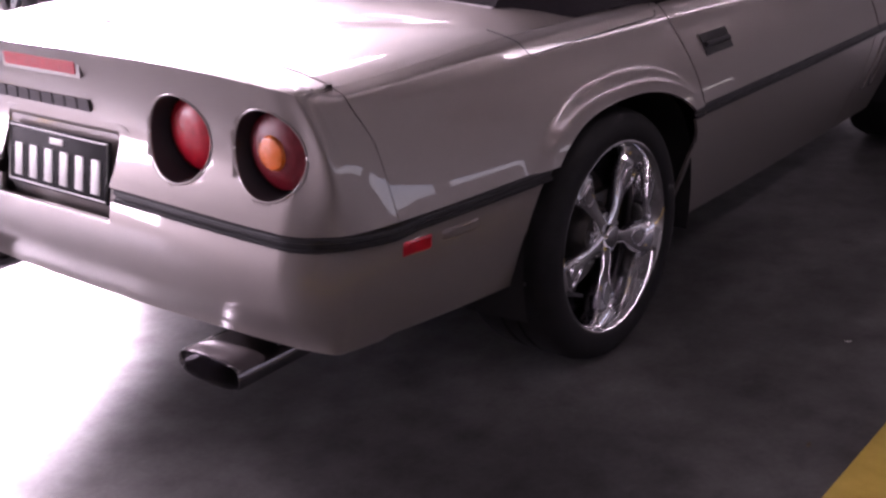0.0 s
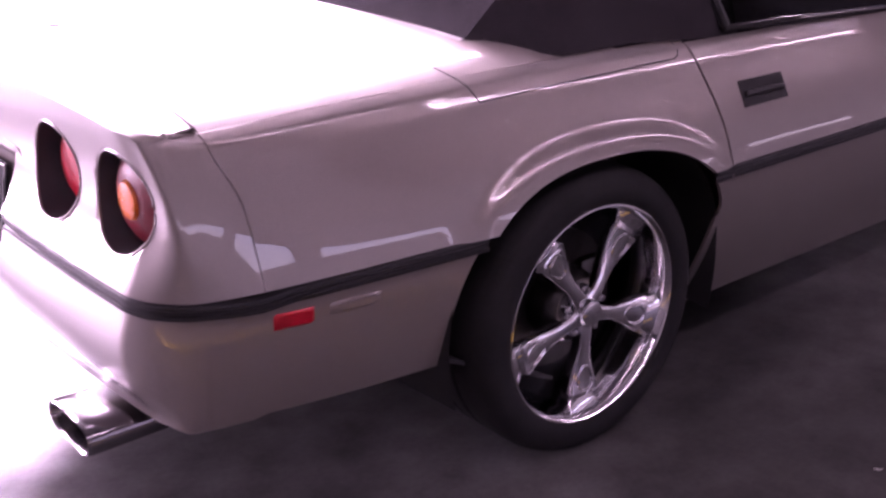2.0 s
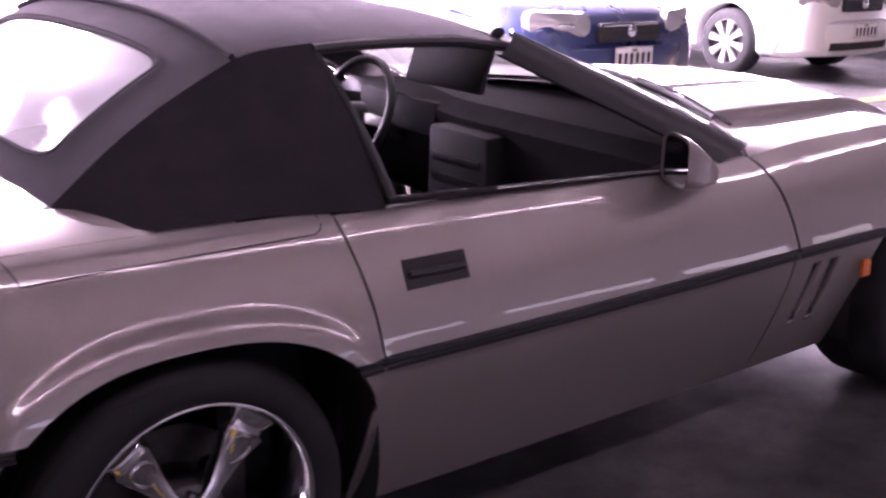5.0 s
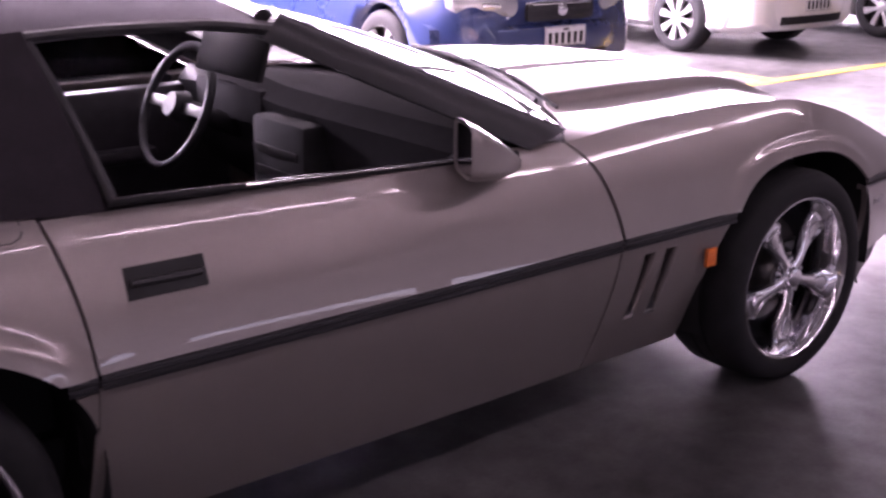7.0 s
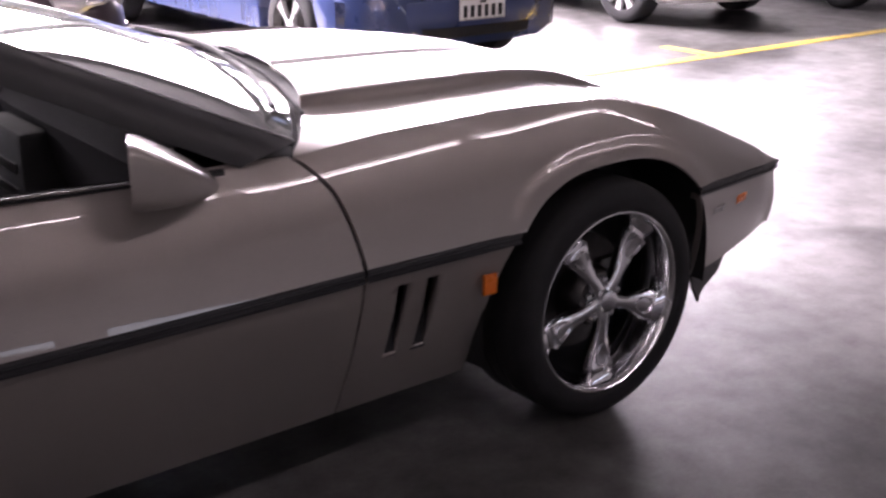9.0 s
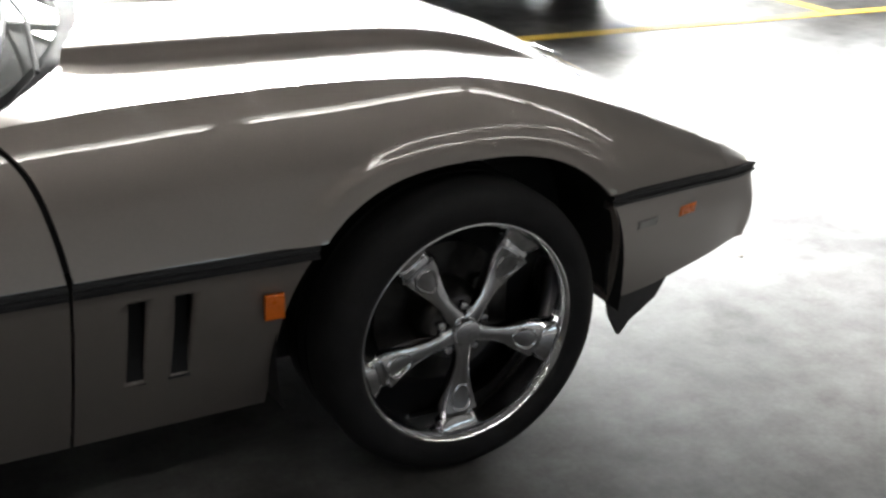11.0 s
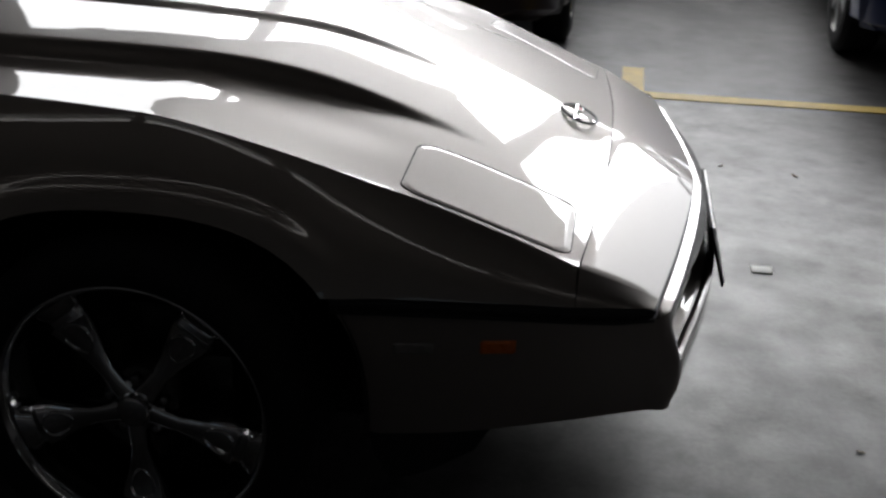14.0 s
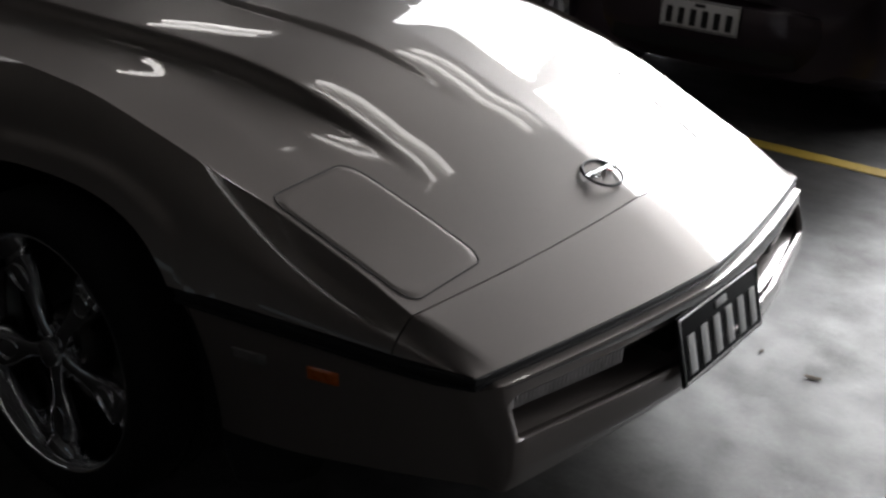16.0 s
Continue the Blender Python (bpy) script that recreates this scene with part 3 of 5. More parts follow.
face_out(bm, MID)
thick(part("nose_panel", bm, PAINT, car, sharp=50))

# doors, rear wings
for side in (-1, 1):
    door = part("door", panel("door", lambda q: DS(q) + 0.003, lambda q: FS(q) - 0.004, 0.0, 0.52, 30, side), PAINT, car)
    thick(door)
    thick(part("rear_wing", panel("rear_wing", lambda q: RS(min(q, 0.5)) + 0.0012, lambda q: DS(min(q, 0.5)) - 0.003, 0.0, 0.5435, 34, side), PAINT, car, sharp=50))
    # handle recess on the door
    hb = bmesh.new()
    n = 8
    rows = [[sec(lerp(-1.993, -1.838, i / n) + 0.004 * (j / 4), lerp(0.188, 0.304, j / 4) + 0.004 * i / n, side) + Vector((0, side * 0.0025, 0)) for j in range(5)] for i in range(n + 1)]
    grid(hb, rows)
    face_out(hb, MID)
    handle = thick(part("door_handle", hb, DARK, door, "black recessed door handle"), 0.004)
    hb = bmesh.new()
    tube(hb, [sec(lerp(-1.983, -1.848, i / n), 0.246, side) + Vector((0, side * 0.007, 0)) for i in range(n + 1)], 0.006, 6, flat=1.3)
    part("handle_lever", hb, BLACK_TRIM, handle)

# rear deck
bm = bmesh.new()
rows = []
for i in range(26):
    u = i / 25
    row = []
    for side in (-1, 1):
        qs = [0.545 + 0.455 * j / 22 for j in range(23)]
        pts = [sec(lerp(-3.234, -2.30, u), q, side) for q in qs]
        row += pts if side < 0 else pts[-2::-1]
    rows.append(row)
grid(bm, rows)
face_out(bm, MID)
deck = thick(part("rear_deck", bm, PAINT, car))


def strip(name, pts, width, material, parent, lift=0.0012, height=0.0):
    """A narrow dark joint or bead that follows a surface."""
    bm = bmesh.new()
    tube(bm, pts, width, 6)
    return part(name, bm, material, parent)


def on_car(x, q, side=-1, lift=0.0):
    p = sec(x, q, side)
    a, b = sec(x + 0.004, q, side) - p, sec(x, min(1, q + 0.01), side) - p
    nrm = a.cross(b).normalized()
    if nrm.dot(p - Vector(MID)) < 0:
        nrm = -nrm
    return p + nrm * lift


for side in (-1, 1):
    # joint of the hood-stowage lid along the shoulder
    pts = [on_car(lerp(-2.70, -2.16, i / 20), lerp(0.43, 0.455, i / 20), side, -0.0005) for i in range(21)]
    pts += [on_car(-2.146, 0.468, side, -0.0005), on_car(-2.14, 0.49, side, -0.0005), on_car(-2.138, 0.53, side, -0.0005)]
    strip("lid_joint", pts, 0.0018, DARK, deck)
    strip("lid_joint", [on_car(lerp(-2.70, -2.735, i / 10), lerp(0.43, 0.60, i / 10), side, -0.0005) for i in range(11)], 0.0018, DARK, deck)


# tail
def tail_plan(s):
    """The plan of the tail from the right joint (0) to the middle (1): place, and how far it already looks backwards."""
    if s < 0.22:
        t = s / 0.22
        x = lerp(-3.196, -3.285, t)
        return x, WM(x), 0.12 * t
    if s < 0.5:
        t = (s - 0.22) / 0.28
        p0, p1, p2 = (-3.285, WM(-3.285)), (-3.352, 0.776), (-3.378, 0.690)
        x = (1 - t) ** 2 * p0[0] + 2 * t * (1 - t) * p1[0] + t * t * p2[0]
        y = (1 - t) ** 2 * p0[1] + 2 * t * (1 - t) * p1[1] + t * t * p2[1]
        return x, y, smooth01(0, 1, 0.1 + 0.9 * t)
    t = (s - 0.5) / 0.5
    return -3.378 - 0.030 * (1 - (1 - t) ** 2), 0.690 * (1 - t), 1.0


def tail_seam(s):
    """Height of the black moulding round the tail: it climbs a little to the middle."""
    return 0.556 + 0.010 * smooth01(0.05, 0.4, s) + 0.024 * smooth01(0.4, 0.95, s)


def tail_top(y):
    return 0.862 - 0.030 * (abs(y) / 0.72) ** 3


def tail_point(s, t, side):
    p = tail_form(s, t, side)
    if s < 0.3:
        p = p + (sec(RS(0.5 * t) - 0.0008, 0.5 * t, side) - tail_form(0.0, t, side)) * (1 - smooth01(0.0, 0.3, s))
    return p


def tail_form(s, t, side):
    x, y, back = tail_plan(s)
    zt = lerp(ZS(-3.23), tail_top(y), smooth01(0, 0.45, s))
    z = lerp(tail_seam(s), zt, t)
    inset_side = DW(-3.2) * (0.35 * t + 0.65 * t ** 2.4)
    inset_back = 0.052 * math.sin(math.pi * min(1, t * 0.9)) ** 0.9 * (1 - 0.25 * t) + 0.006 * t
    return Vector((x + inset_back * back + 0.006 * t * (1 - back) - 0.038 * t * (1 - back), side * (y - inset_side * (1 - back) - 0.020 * t * back * smooth01(0.9, 0.35, s)), z))


S_TAIL = [i / 14 * 0.22 for i in range(14)] + [0.22 + i / 22 * 0.28 for i in range(22)] + [0.5 + i / 40 * 0.5 for i in range(41)]
bm = bmesh.new()
cols = []
for side in (-1, 1):
    for s in (S_TAIL if side < 0 else S_TAIL[-2::-1]):
        col = [tail_point(s, j / 22, side) for j in range(23)]
        top = col[-1]
        target_y = side * min(abs(top.y) * 0.985, WM(-3.24) - DW(-3.24) - 0.012)
        goal = Vector((max(top.x, -3.240), target_y, 0))
        # deck height at the joint
        lo, hi = 0.5, 1.0
        for _ in range(18):
            mid = (lo + hi) / 2
            lo, hi = (mid, hi) if abs(sec(-3.24, mid).y) > abs(target_y) else (lo, mid)
        goal.z = sec(-3.24, lo).z
        for j in range(1, 7):
            t = j / 6
            p = top.lerp(goal, t)
            p.z += 0.006 * smooth01(0.02, 0.32, s) * math.sin(math.pi * min(1, t * 2)) * (1 if t < 0.5 else 0)
            col.append(p)
        cols.append(col)
grid(bm, cols)
face_out(bm, (-2.9, 0, 0.6))
tail = part("tail_panel", bm, PAINT, car, sharp=50)
thick(tail, 0.010)
LAMPS = [(-0.625, 0.703), (-0.388, 0.706), (0.388, 0.706), (0.625, 0.703)]


def solid(bm):
    return part("cutter", bm, DARK)


def rounded_box(x0, x1, y0, y1, z0, z1, r=0.02):
    bm = new_box(x0, x1, y0, y1, z0, z1)
    es = [e for e in bm.edges if abs((e.verts[0].co - e.verts[1].co).x) > 1e-4]
    bmesh.ops.bevel(bm, geom=es, offset=r, segments=4, profile=0.5, affect="EDGES")
    return bm


def lamp_frame(y, z):
    """Pose of a tail lamp: its own y axis points backwards out of the tail."""
    return Matrix.Translation((-3.322, y, z)) @ Matrix(((0, -1, 0, 0), (1, 0, 0, 0), (0, 0, 1, 0), (0, 0, 0, 1)))


cutters = []
for y, z in LAMPS:
    b2 = bmesh.new()
    bmesh.ops.create_cone(b2, cap_ends=True, segments=48, radius1=0.088, radius2=0.088, depth=0.3)
    bmesh.ops.transform(b2, matrix=Matrix.Translation((-3.36, y, z)) @ pose(0, 0, 0, 0, 90, 0), verts=b2.verts[:])
    cutters.append(solid(b2))
cutters.append(solid(rounded_box(-3.6, -3.25, -0.205, 0.205, 0.530, 0.690, 0.015)))
cut(tail, cutters)


def tail_x(y, z):
    """Where the tail's face lies at a place across and a height."""
    side, s0, t0 = (-1 if y < 0 else 1), 0.6, 0.5
    for _ in range(6):
        lo, hi = 0.25, 1.0
        for _ in range(18):
            mid = (lo + hi) / 2
            lo, hi = (mid, hi) if abs(tail_point(mid, t0, side).y) > abs(y) else (lo, mid)
        s0, lo, hi = lo, 0.0, 1.0
        for _ in range(18):
            mid = (lo + hi) / 2
            lo, hi = (mid, hi) if tail_point(s0, mid, side).z < z else (lo, mid)
        t0 = lo
    return tail_point(s0, t0, side).x


for y, z in LAMPS:
    m = lamp_frame(y, z)
    angles = [2 * math.pi * k / 48 for k in range(48)]
    edge = [Vector((tail_x(y + 0.088 * math.cos(a), z + 0.088 * math.sin(a)), y + 0.088 * math.cos(a), z + 0.088 * math.sin(a))) for a in angles]
    back = [Vector((-3.285, y + 0.084 * math.cos(a), z + 0.084 * math.sin(a))) for a in angles]
    b2 = bmesh.new()
    grid(b2, [[p + Vector((0.001, 0, 0)) for p in edge], [p.lerp(q, 0.5) for p, q in zip(edge, back)], back, [Vector((-3.285, y, z)).lerp(p, 0.1) for p in back]], closed_v=True)
    lamp = part("tail_lamp", b2, BUCKET, car, "round recessed red tail lamp in a black bucket")
    b2 = bmesh.new()
    tube(b2, [p + Vector((0.0006, 0, 0)) for p in edge], 0.0028, 8, closed=True)
    part("lamp_rim", b2, PAINT, lamp)
    b2 = bmesh.new()
    lathe(b2, [(0.0, 0.006), (0.03, 0.005), (0.055, 0.001), (0.075, -0.010), (0.082, -0.035)], 40, m)
    outer = abs(y) > 0.5
    part("lens", b2, SMOKED_RED if outer else RED_LENS, lamp)
    if outer:
        b2 = bmesh.new()
        lathe(b2, [(0.0, 0.013), (0.022, 0.0125), (0.031, 0.010), (0.035, 0.004), (0.036, -0.006)], 32, m)
        part("indicator", b2, AMBER, lamp, "amber indicator lens")

# seams under the joints of deck, tail and wings
for side in (-1, 1):
    b2 = bmesh.new()
    grid(b2, [[on_car(x, q, side, -0.0035) for q in (0.44, 0.47, 0.5, 0.53, 0.56, 0.60, 0.66)] for x in (-3.275, -3.25, -3.23, -3.20, -3.15)])
    face_out(b2, MID)
    part("joint_seam", b2, PAINT, car)

# lower tail bumper
def low_tail(s, t, side):
    x, y, back = tail_plan(s)
    z = lerp(tail_seam(s) - 0.032, lerp(0.304, 0.318, smooth01(0.0, 0.5, s)), t)
    out = 0.014 * math.sin(math.pi * min(1, t * 1.5)) * back - 0.040 * back * smooth01(0.60, 1.0, t)
    inn = 0.008 + lerp(0.045, 0.025, smooth01(0.0, 0.4, s)) * t ** 1.8
    return Vector((x - out - 0.004 * t, side * (y - inn * (1 - back) - 0.012 * t * back * smooth01(1.0, 0.4, s)), z))


def low_side_rear(x, t, side):
    z = lerp(0.524 + (ZM(x) - 0.556), 0.310, t)
    y = WM(x) - 0.008 - 0.045 * t ** 1.8
    return Vector((x, side * y, z))


bm = bmesh.new()
cols = []
for side in (-1, 1):
    fore = []
    for i in range(14):
        u = i / 14
        col = []
        for j in range(17):
            t = j / 16
            z = low_side_rear(-2.9, t, side).z
            xf = AXLE_R - arch_half(1, z)
            col.append(low_side_rear(lerp(xf, -3.196, u), t, side))
        fore.append(col)
    arc = [[low_tail(s, j / 16, side) for j in range(17)] for s in S_TAIL]
    half = fore + arc
    for col in half:
        last = col[-1]
        for d in (0.03, 0.10):
            col.append(last + Vector((d * smooth01(-3.2, -3.35, last.x), -side * d * smooth01(-3.38, -3.3, last.x), 0.004)))
    cols += half if side < 0 else half[-2::-1]
grid(bm, cols)
face_out(bm, (-2.8, 0, 0.5))
rear_bumper = part("rear_bumper", bm, PAINT, car, sharp=50)
thick(rear_bumper, 0.015)
cut(rear_bumper, [solid(rounded_box(-3.6, -3.25, -0.205, 0.205, 0.515, 0.690, 0.012))])

# recess and plate at the tail
recess = part("plate_recess", rounded_box(-3.36, -3.33, -0.24, 0.24, 0.49, 0.71, 0.03), PAINT, car)


def number_plate(name, m, ground_mat, ink, parent, label):
    """A pressed plate with bars in place of its characters; its front looks along its own -y."""
    bm = bmesh.new()
    box(bm, -0.186, 0.186, -0.003, 0.003, -0.067, 0.067, bevel=0.002, m=m)
    plate = part(name, bm, ground_mat, parent, label)
    bm = bmesh.new()
    pts = [(-0.180, -0.061), (0.180, -0.061), (0.180, 0.061), (-0.180, 0.061)]
    tube(bm, [m @ Vector((x, -0.004, z)) for x, z in pts], 0.0022, 6, closed=True)
    part("border", bm, ink, plate)
    for k in range(6):
        cx = -0.1425 + k * 0.057
        b2 = bmesh.new()
        box(b2, cx - 0.0150, cx + 0.0150, -0.0062, -0.002, -0.050, 0.024, bevel=0.002, m=m)
        part("bar", b2, ink, plate)
    b2 = bmesh.new()
    box(b2, -0.025, 0.025, -0.0058, -0.002, 0.036, 0.050, bevel=0.001, m=m)
    part("bar", b2, ink, plate)
    return plate


number_plate("number_plate", Matrix.Translation((-3.385, 0, 0.607)) @ pose(0, 0, 0, -11, 0, -90), PLATE_BLACK, PLATE_WHITE, car, "black number plate with white bars and border")
for y in (-0.10, 0.10):
    part("plate_screw", lathe(bmesh.new(), [(0, 0.004), (0.007, 0.003), (0.008, 0.0)], 12, Matrix.Translation((-3.392, y, 0.556)) @ Matrix(((0, -1, 0, 0), (1, 0, 0, 0), (0, 0, 1, 0), (0, 0, 0, 1)))), CHROME, car)
# high brake lamp and the badge lettering, left as plain shapes
brake = part("high_brake_lamp", rounded_box(-3.376, -3.34, -0.115, 0.170, 0.800, 0.842, 0.006), PAINT, car, "slim high-level brake lamp with a red lens")
part("lens", rounded_box(-3.3785, -3.35, -0.102, 0.158, 0.808, 0.835, 0.004), RED_LENS, brake)
for k in range(8):
    y = 0.236 - k * 0.0445
    part("badge_shape", rounded_box(-3.3648, -3.345, y - 0.039, y, 0.727, 0.752, 0.004), BUCKET, car)
part("deck_emblem", new_box(-3.158, -3.132, 0.075, 0.130, ZC(-3.145) - 0.006, ZC(-3.145) + 0.004, bevel=0.003), BLACK_TRIM, car)

# exhausts
for side in (-1, 1):
    m = Matrix.Translation((-3.33, side * 0.505, 0.265))
    b2 = bmesh.new()

    def oblong(x, w, h, n=28):
        out = []
        for k in range(n):
            a = 2 * math.pi * k / n
            c, s2 = math.cos(a), math.sin(a)
            out.append(m @ Vector((x, w * math.copysign(abs(c) ** 0.55, c), h * math.copysign(abs(s2) ** 0.7, s2))))
        return out
    rows = [oblong(0.25, 0.085, 0.030), oblong(-0.10, 0.093, 0.033), oblong(-0.108, 0.090, 0.030), oblong(-0.10, 0.085, 0.0265), oblong(0.20, 0.08, 0.024)]
    grid(b2, rows, closed_v=True)
    bmesh.ops.recalc_face_normals(b2, faces=b2.faces[:])
    tip = part("exhaust_tip", b2, DARK_CHROME, car, "polished oblong exhaust tip")
    b2 = bmesh.new()
    b2.faces.new([b2.verts.new(p) for p in oblong(0.12, 0.084, 0.026)])
    part("baffle", b2, DARK, tip, smooth=False)
    part("exhaust_hanger", new_box(-3.30, -3.26, side * 0.57 - 0.01, side * 0.57 + 0.01, 0.285, 0.36, bevel=0.004), STEEL, car)
    # silencer
    part("silencer", new_box(-3.15, -2.75, side * 0.30 - 0.12 + side * 0.15, side * 0.30 + 0.12 + side * 0.15, 0.20, 0.34, bevel=0.04), STEEL, car)


# lower side between the wheels
def rocker(x, t, side):
    z = lerp(ZM(x) - 0.032, 0.195, t)
    return Vector((x, side * (WM(x) - 0.008 - 0.125 * t ** 1.35), z))


for side in (-1, 1):
    for nm, xa, xb in (("rear_sill_panel", None, -2.075), ("door_lower", -2.069, -0.765), ("front_sill_panel", -0.759, None)):
        b2 = bmesh.new()
        cols = []
        for i in range(19):
            col = []
            for j in range(17):
                t = j / 16
                z = rocker(-1.4, t, side).z
                a = xa if xa is not None else AXLE_R + arch_half(1, z)
                b = xb if xb is not None else -arch_half(0, z)
                col.append(rocker(lerp(a, b, i / 18), t, side))
            last = col[-1]
            col.append(last + Vector((0, -side * 0.05, -0.006)))
            cols.append(col)
        grid(b2, cols)
        face_out(b2, (-1.2, 0, 0.4))
        pl = part(nm, b2, PAINT, car)
        if nm == "front_sill_panel":
            thick(pl, 0.02)
            cs = []
            for sx in (-0.655, -0.575):
                bb = new_box(sx - 0.016, sx + 0.016, side * 0.86 - 0.1, side * 0.86 + 0.1, 0.335, 0.515, m=None)
                bmesh.ops.transform(bb, matrix=Matrix.Translation((sx, 0, 0.4)) @ Matrix.Shear("XZ", 4, (0.0, 0.0)) @ Matrix.Translation((-sx, 0, -0.4)), verts=bb.verts[:])
                cs.append(solid(bb))
            cut(pl, cs)
            for sx in (-0.655, -0.575):
                part("vent_louvre", new_box(sx - 0.020, sx + 0.020, min(side * 0.765, side * 0.800), max(side * 0.765, side * 0.800), 0.325, 0.525), DARK, pl, smooth=False)
            mk = part("side_marker", rounded_box(-0.432, -0.396, 0, 0.01, 0.435, 0.485, 0.004), AMBER, car, "amber side marker lamp")
            for v in mk.data.vertices:
                v.co.y = side * (v.co.y + WM(-0.41) - 0.014)
        else:
            thick(pl)


# front bumper
def nose_plan(s):
    """Plan of the nose below the moulding from the wheel opening (0) to the middle (1)."""
    if s < 0.45:
        x = lerp(0.36, 0.835, s / 0.45)
        return x, WM(x), 0.0
    if s < 0.6:
        t = (s - 0.45) / 0.15
        p0, p1, p2 = (0.835, WM(0.835)), (0.866, 0.688), (0.880, 0.655)
        return ((1 - t) ** 2 * p0[0] + 2 * t * (1 - t) * p1[0] + t * t * p2[0], (1 - t) ** 2 * p0[1] + 2 * t * (1 - t) * p1[1] + t * t * p2[1], smooth01(0, 1, t))
    t = (s - 0.6) / 0.4
    return 0.880 + 0.078 * (1 - (1 - t) ** 1.5), 0.655 * (1 - t), 1.0


def nose_low(s, t, side):
    x, y, fr = nose_plan(s)
    z = lerp(ZM(min(x, 0.857)) - 0.030 + 0.011 * fr, lerp(0.280, 0.314, smooth01(0.1, 0.5, s)), t)
    xx = x if s > 0.12 else None
    full, corner = 0.006 + 0.044 * smooth01(0.0, 0.55, t) - 0.030 * smooth01(0.75, 1.0, t), 0.006 + 0.028 * smooth01(0.0, 0.6, t) - 0.012 * smooth01(0.75, 1.0, t)
    bow = fr * lerp(corner, full, smooth01(0.60, 0.85, s))
    return Vector((x + bow + 0.020 * t * (1 - fr) * smooth01(0.6, 0.85, x), side * (y - 0.006 - (0.035 * t ** 1.6) * (1 - 0.7 * fr)), z))


bm = bmesh.new()
cols = []
S_NOSE = [0.45 * i / 20 for i in range(20)] + [0.45 + 0.15 * i / 14 for i in range(14)] + [0.6 + 0.4 * i / 24 for i in range(25)]
for side in (-1, 1):
    half = []
    for s in S_NOSE:
        col = []
        for j in range(17):
            p = nose_low(s, j / 16, side)
            xe = arch_half(0, p.z)
            if s < 0.45:
                p = nose_low(0.45 * (lerp(xe, 0.835, s / 0.45) - 0.36) / 0.475, j / 16, side) if xe > 0 else p
                p.z = nose_low(s, j / 16, side).z
            col.append(p)
        last, first = col[-1], col[0]
        col.insert(0, first + Vector((-0.05 * smooth01(0.8, 0.88, first.x), -side * 0.03 * smooth01(0.90, 0.84, first.x), 0.003)))
        for d in (0.03, 0.09):
            col.append(last + Vector((-d * smooth01(0.8, 0.92, last.x), -side * d * smooth01(0.95, 0.85, last.x), 0.004)))
        half.append(col)
    cols += half if side < 0 else half[-2::-1]
grid(bm, cols)
face_out(bm, (0.4, 0, 0.45))
front_bumper = part("front_bumper", bm, PAINT, car, sharp=50)
thick(front_bumper, 0.016)
cut(front_bumper, [solid(rounded_box(0.80, 1.2, -0.640, 0.640, 0.410, 0.479, 0.018))])
# inside of the air slot: black back, painted shelf, ribbed lamps, and the front plate


def slot_x(y):
    return 0.912 + 0.078 * (1 - (abs(y) / 0.66) ** 1.5) - 0.016 * smooth01(0.25, 0.65, abs(y))


b2 = bmesh.new()
grid(b2, [[Vector((slot_x(y) + d, y, z)) for d, z in ((-0.010, 0.500), (-0.085, 0.496), (-0.088, 0.45), (-0.080, 0.410))] for y in [lerp(-0.648, 0.648, k / 40) for k in range(41)]])
part("slot_lining", b2, DARK, car)
b2 = bmesh.new()
grid(b2, [[Vector((slot_x(y) + d, y, z)) for d, z in ((0.0, 0.405), (-0.012, 0.410), (-0.045, 0.4125), (-0.086, 0.414))] for y in [lerp(-0.648, 0.648, k / 40) for k in range(41)]])
face_out(b2, (0.9, 0, 0.3))
part("slot_shelf", b2, PAINT, car)
for side in (-1, 1):
    b2 = bmesh.new()
    grid(b2, [[Vector((slot_x(y) + d, side * y, z)) for d, z in ((-0.06, 0.482), (-0.026, 0.482), (-0.022, 0.479), (-0.022, 0.447), (-0.026, 0.444), (-0.06, 0.444))] for y in [lerp(0.345, 0.645, k / 14) for k in range(15)]])
    face_out(b2, (0.85, side * 0.5, 0.47))
    fl = part("fog_lamp", b2, CLEAR_LENS, car, "clear ribbed front lamp in the bumper slot")
    for k in range(30):
        y = lerp(0.352, 0.636, k / 29)
        part("lens_rib", new_box(slot_x(y) - 0.026, slot_x(y) - 0.0205, side * y - 0.0025, side * y + 0.0025, 0.448, 0.478, bevel=0.001), CLEAR_LENS, fl)
part("plate_bracket", new_box(0.86, 0.955, -0.19, 0.11, 0.36, 0.49, bevel=0.008), DARK, car)
number_plate("number_plate", Matrix.Translation((0.994, -0.045, 0.438)) @ pose(0, 0, 0, -16, 0, 90), PLATE_BLACK, PLATE_WHITE, car, "black number plate with white bars and border")
# chin spoiler under the nose
bm = bmesh.new()
cols = []
for side in (-1, 1):
    half = []
    for i in range(30):
        s = 0.2 + 0.8 * i / 29
        x = 0.405 + 0.20 * smooth01(0.0, 1.0, s)
        y = 0.640 * (1 - s ** 2.2) - 0.02 * s
        ztop, zlow = lerp(0.30, 0.345, smooth01(0.0, 0.3, s)), 0.168
        half.append([Vector((x + 0.075 * (1 - t) * smooth01(0.0, 0.15, s) - 0.01 * t, side * y, lerp(ztop, zlow, t))) for t in (0, 0.25, 0.5, 0.75, 1)])
    cols += half if side < 0 else half[-2::-1]
grid(bm, cols)
face_out(bm, (0.2, 0, 0.3))
thick(part("chin_spoiler", bm, BLACK_TRIM, car, "black rubber chin spoiler"), 0.012)


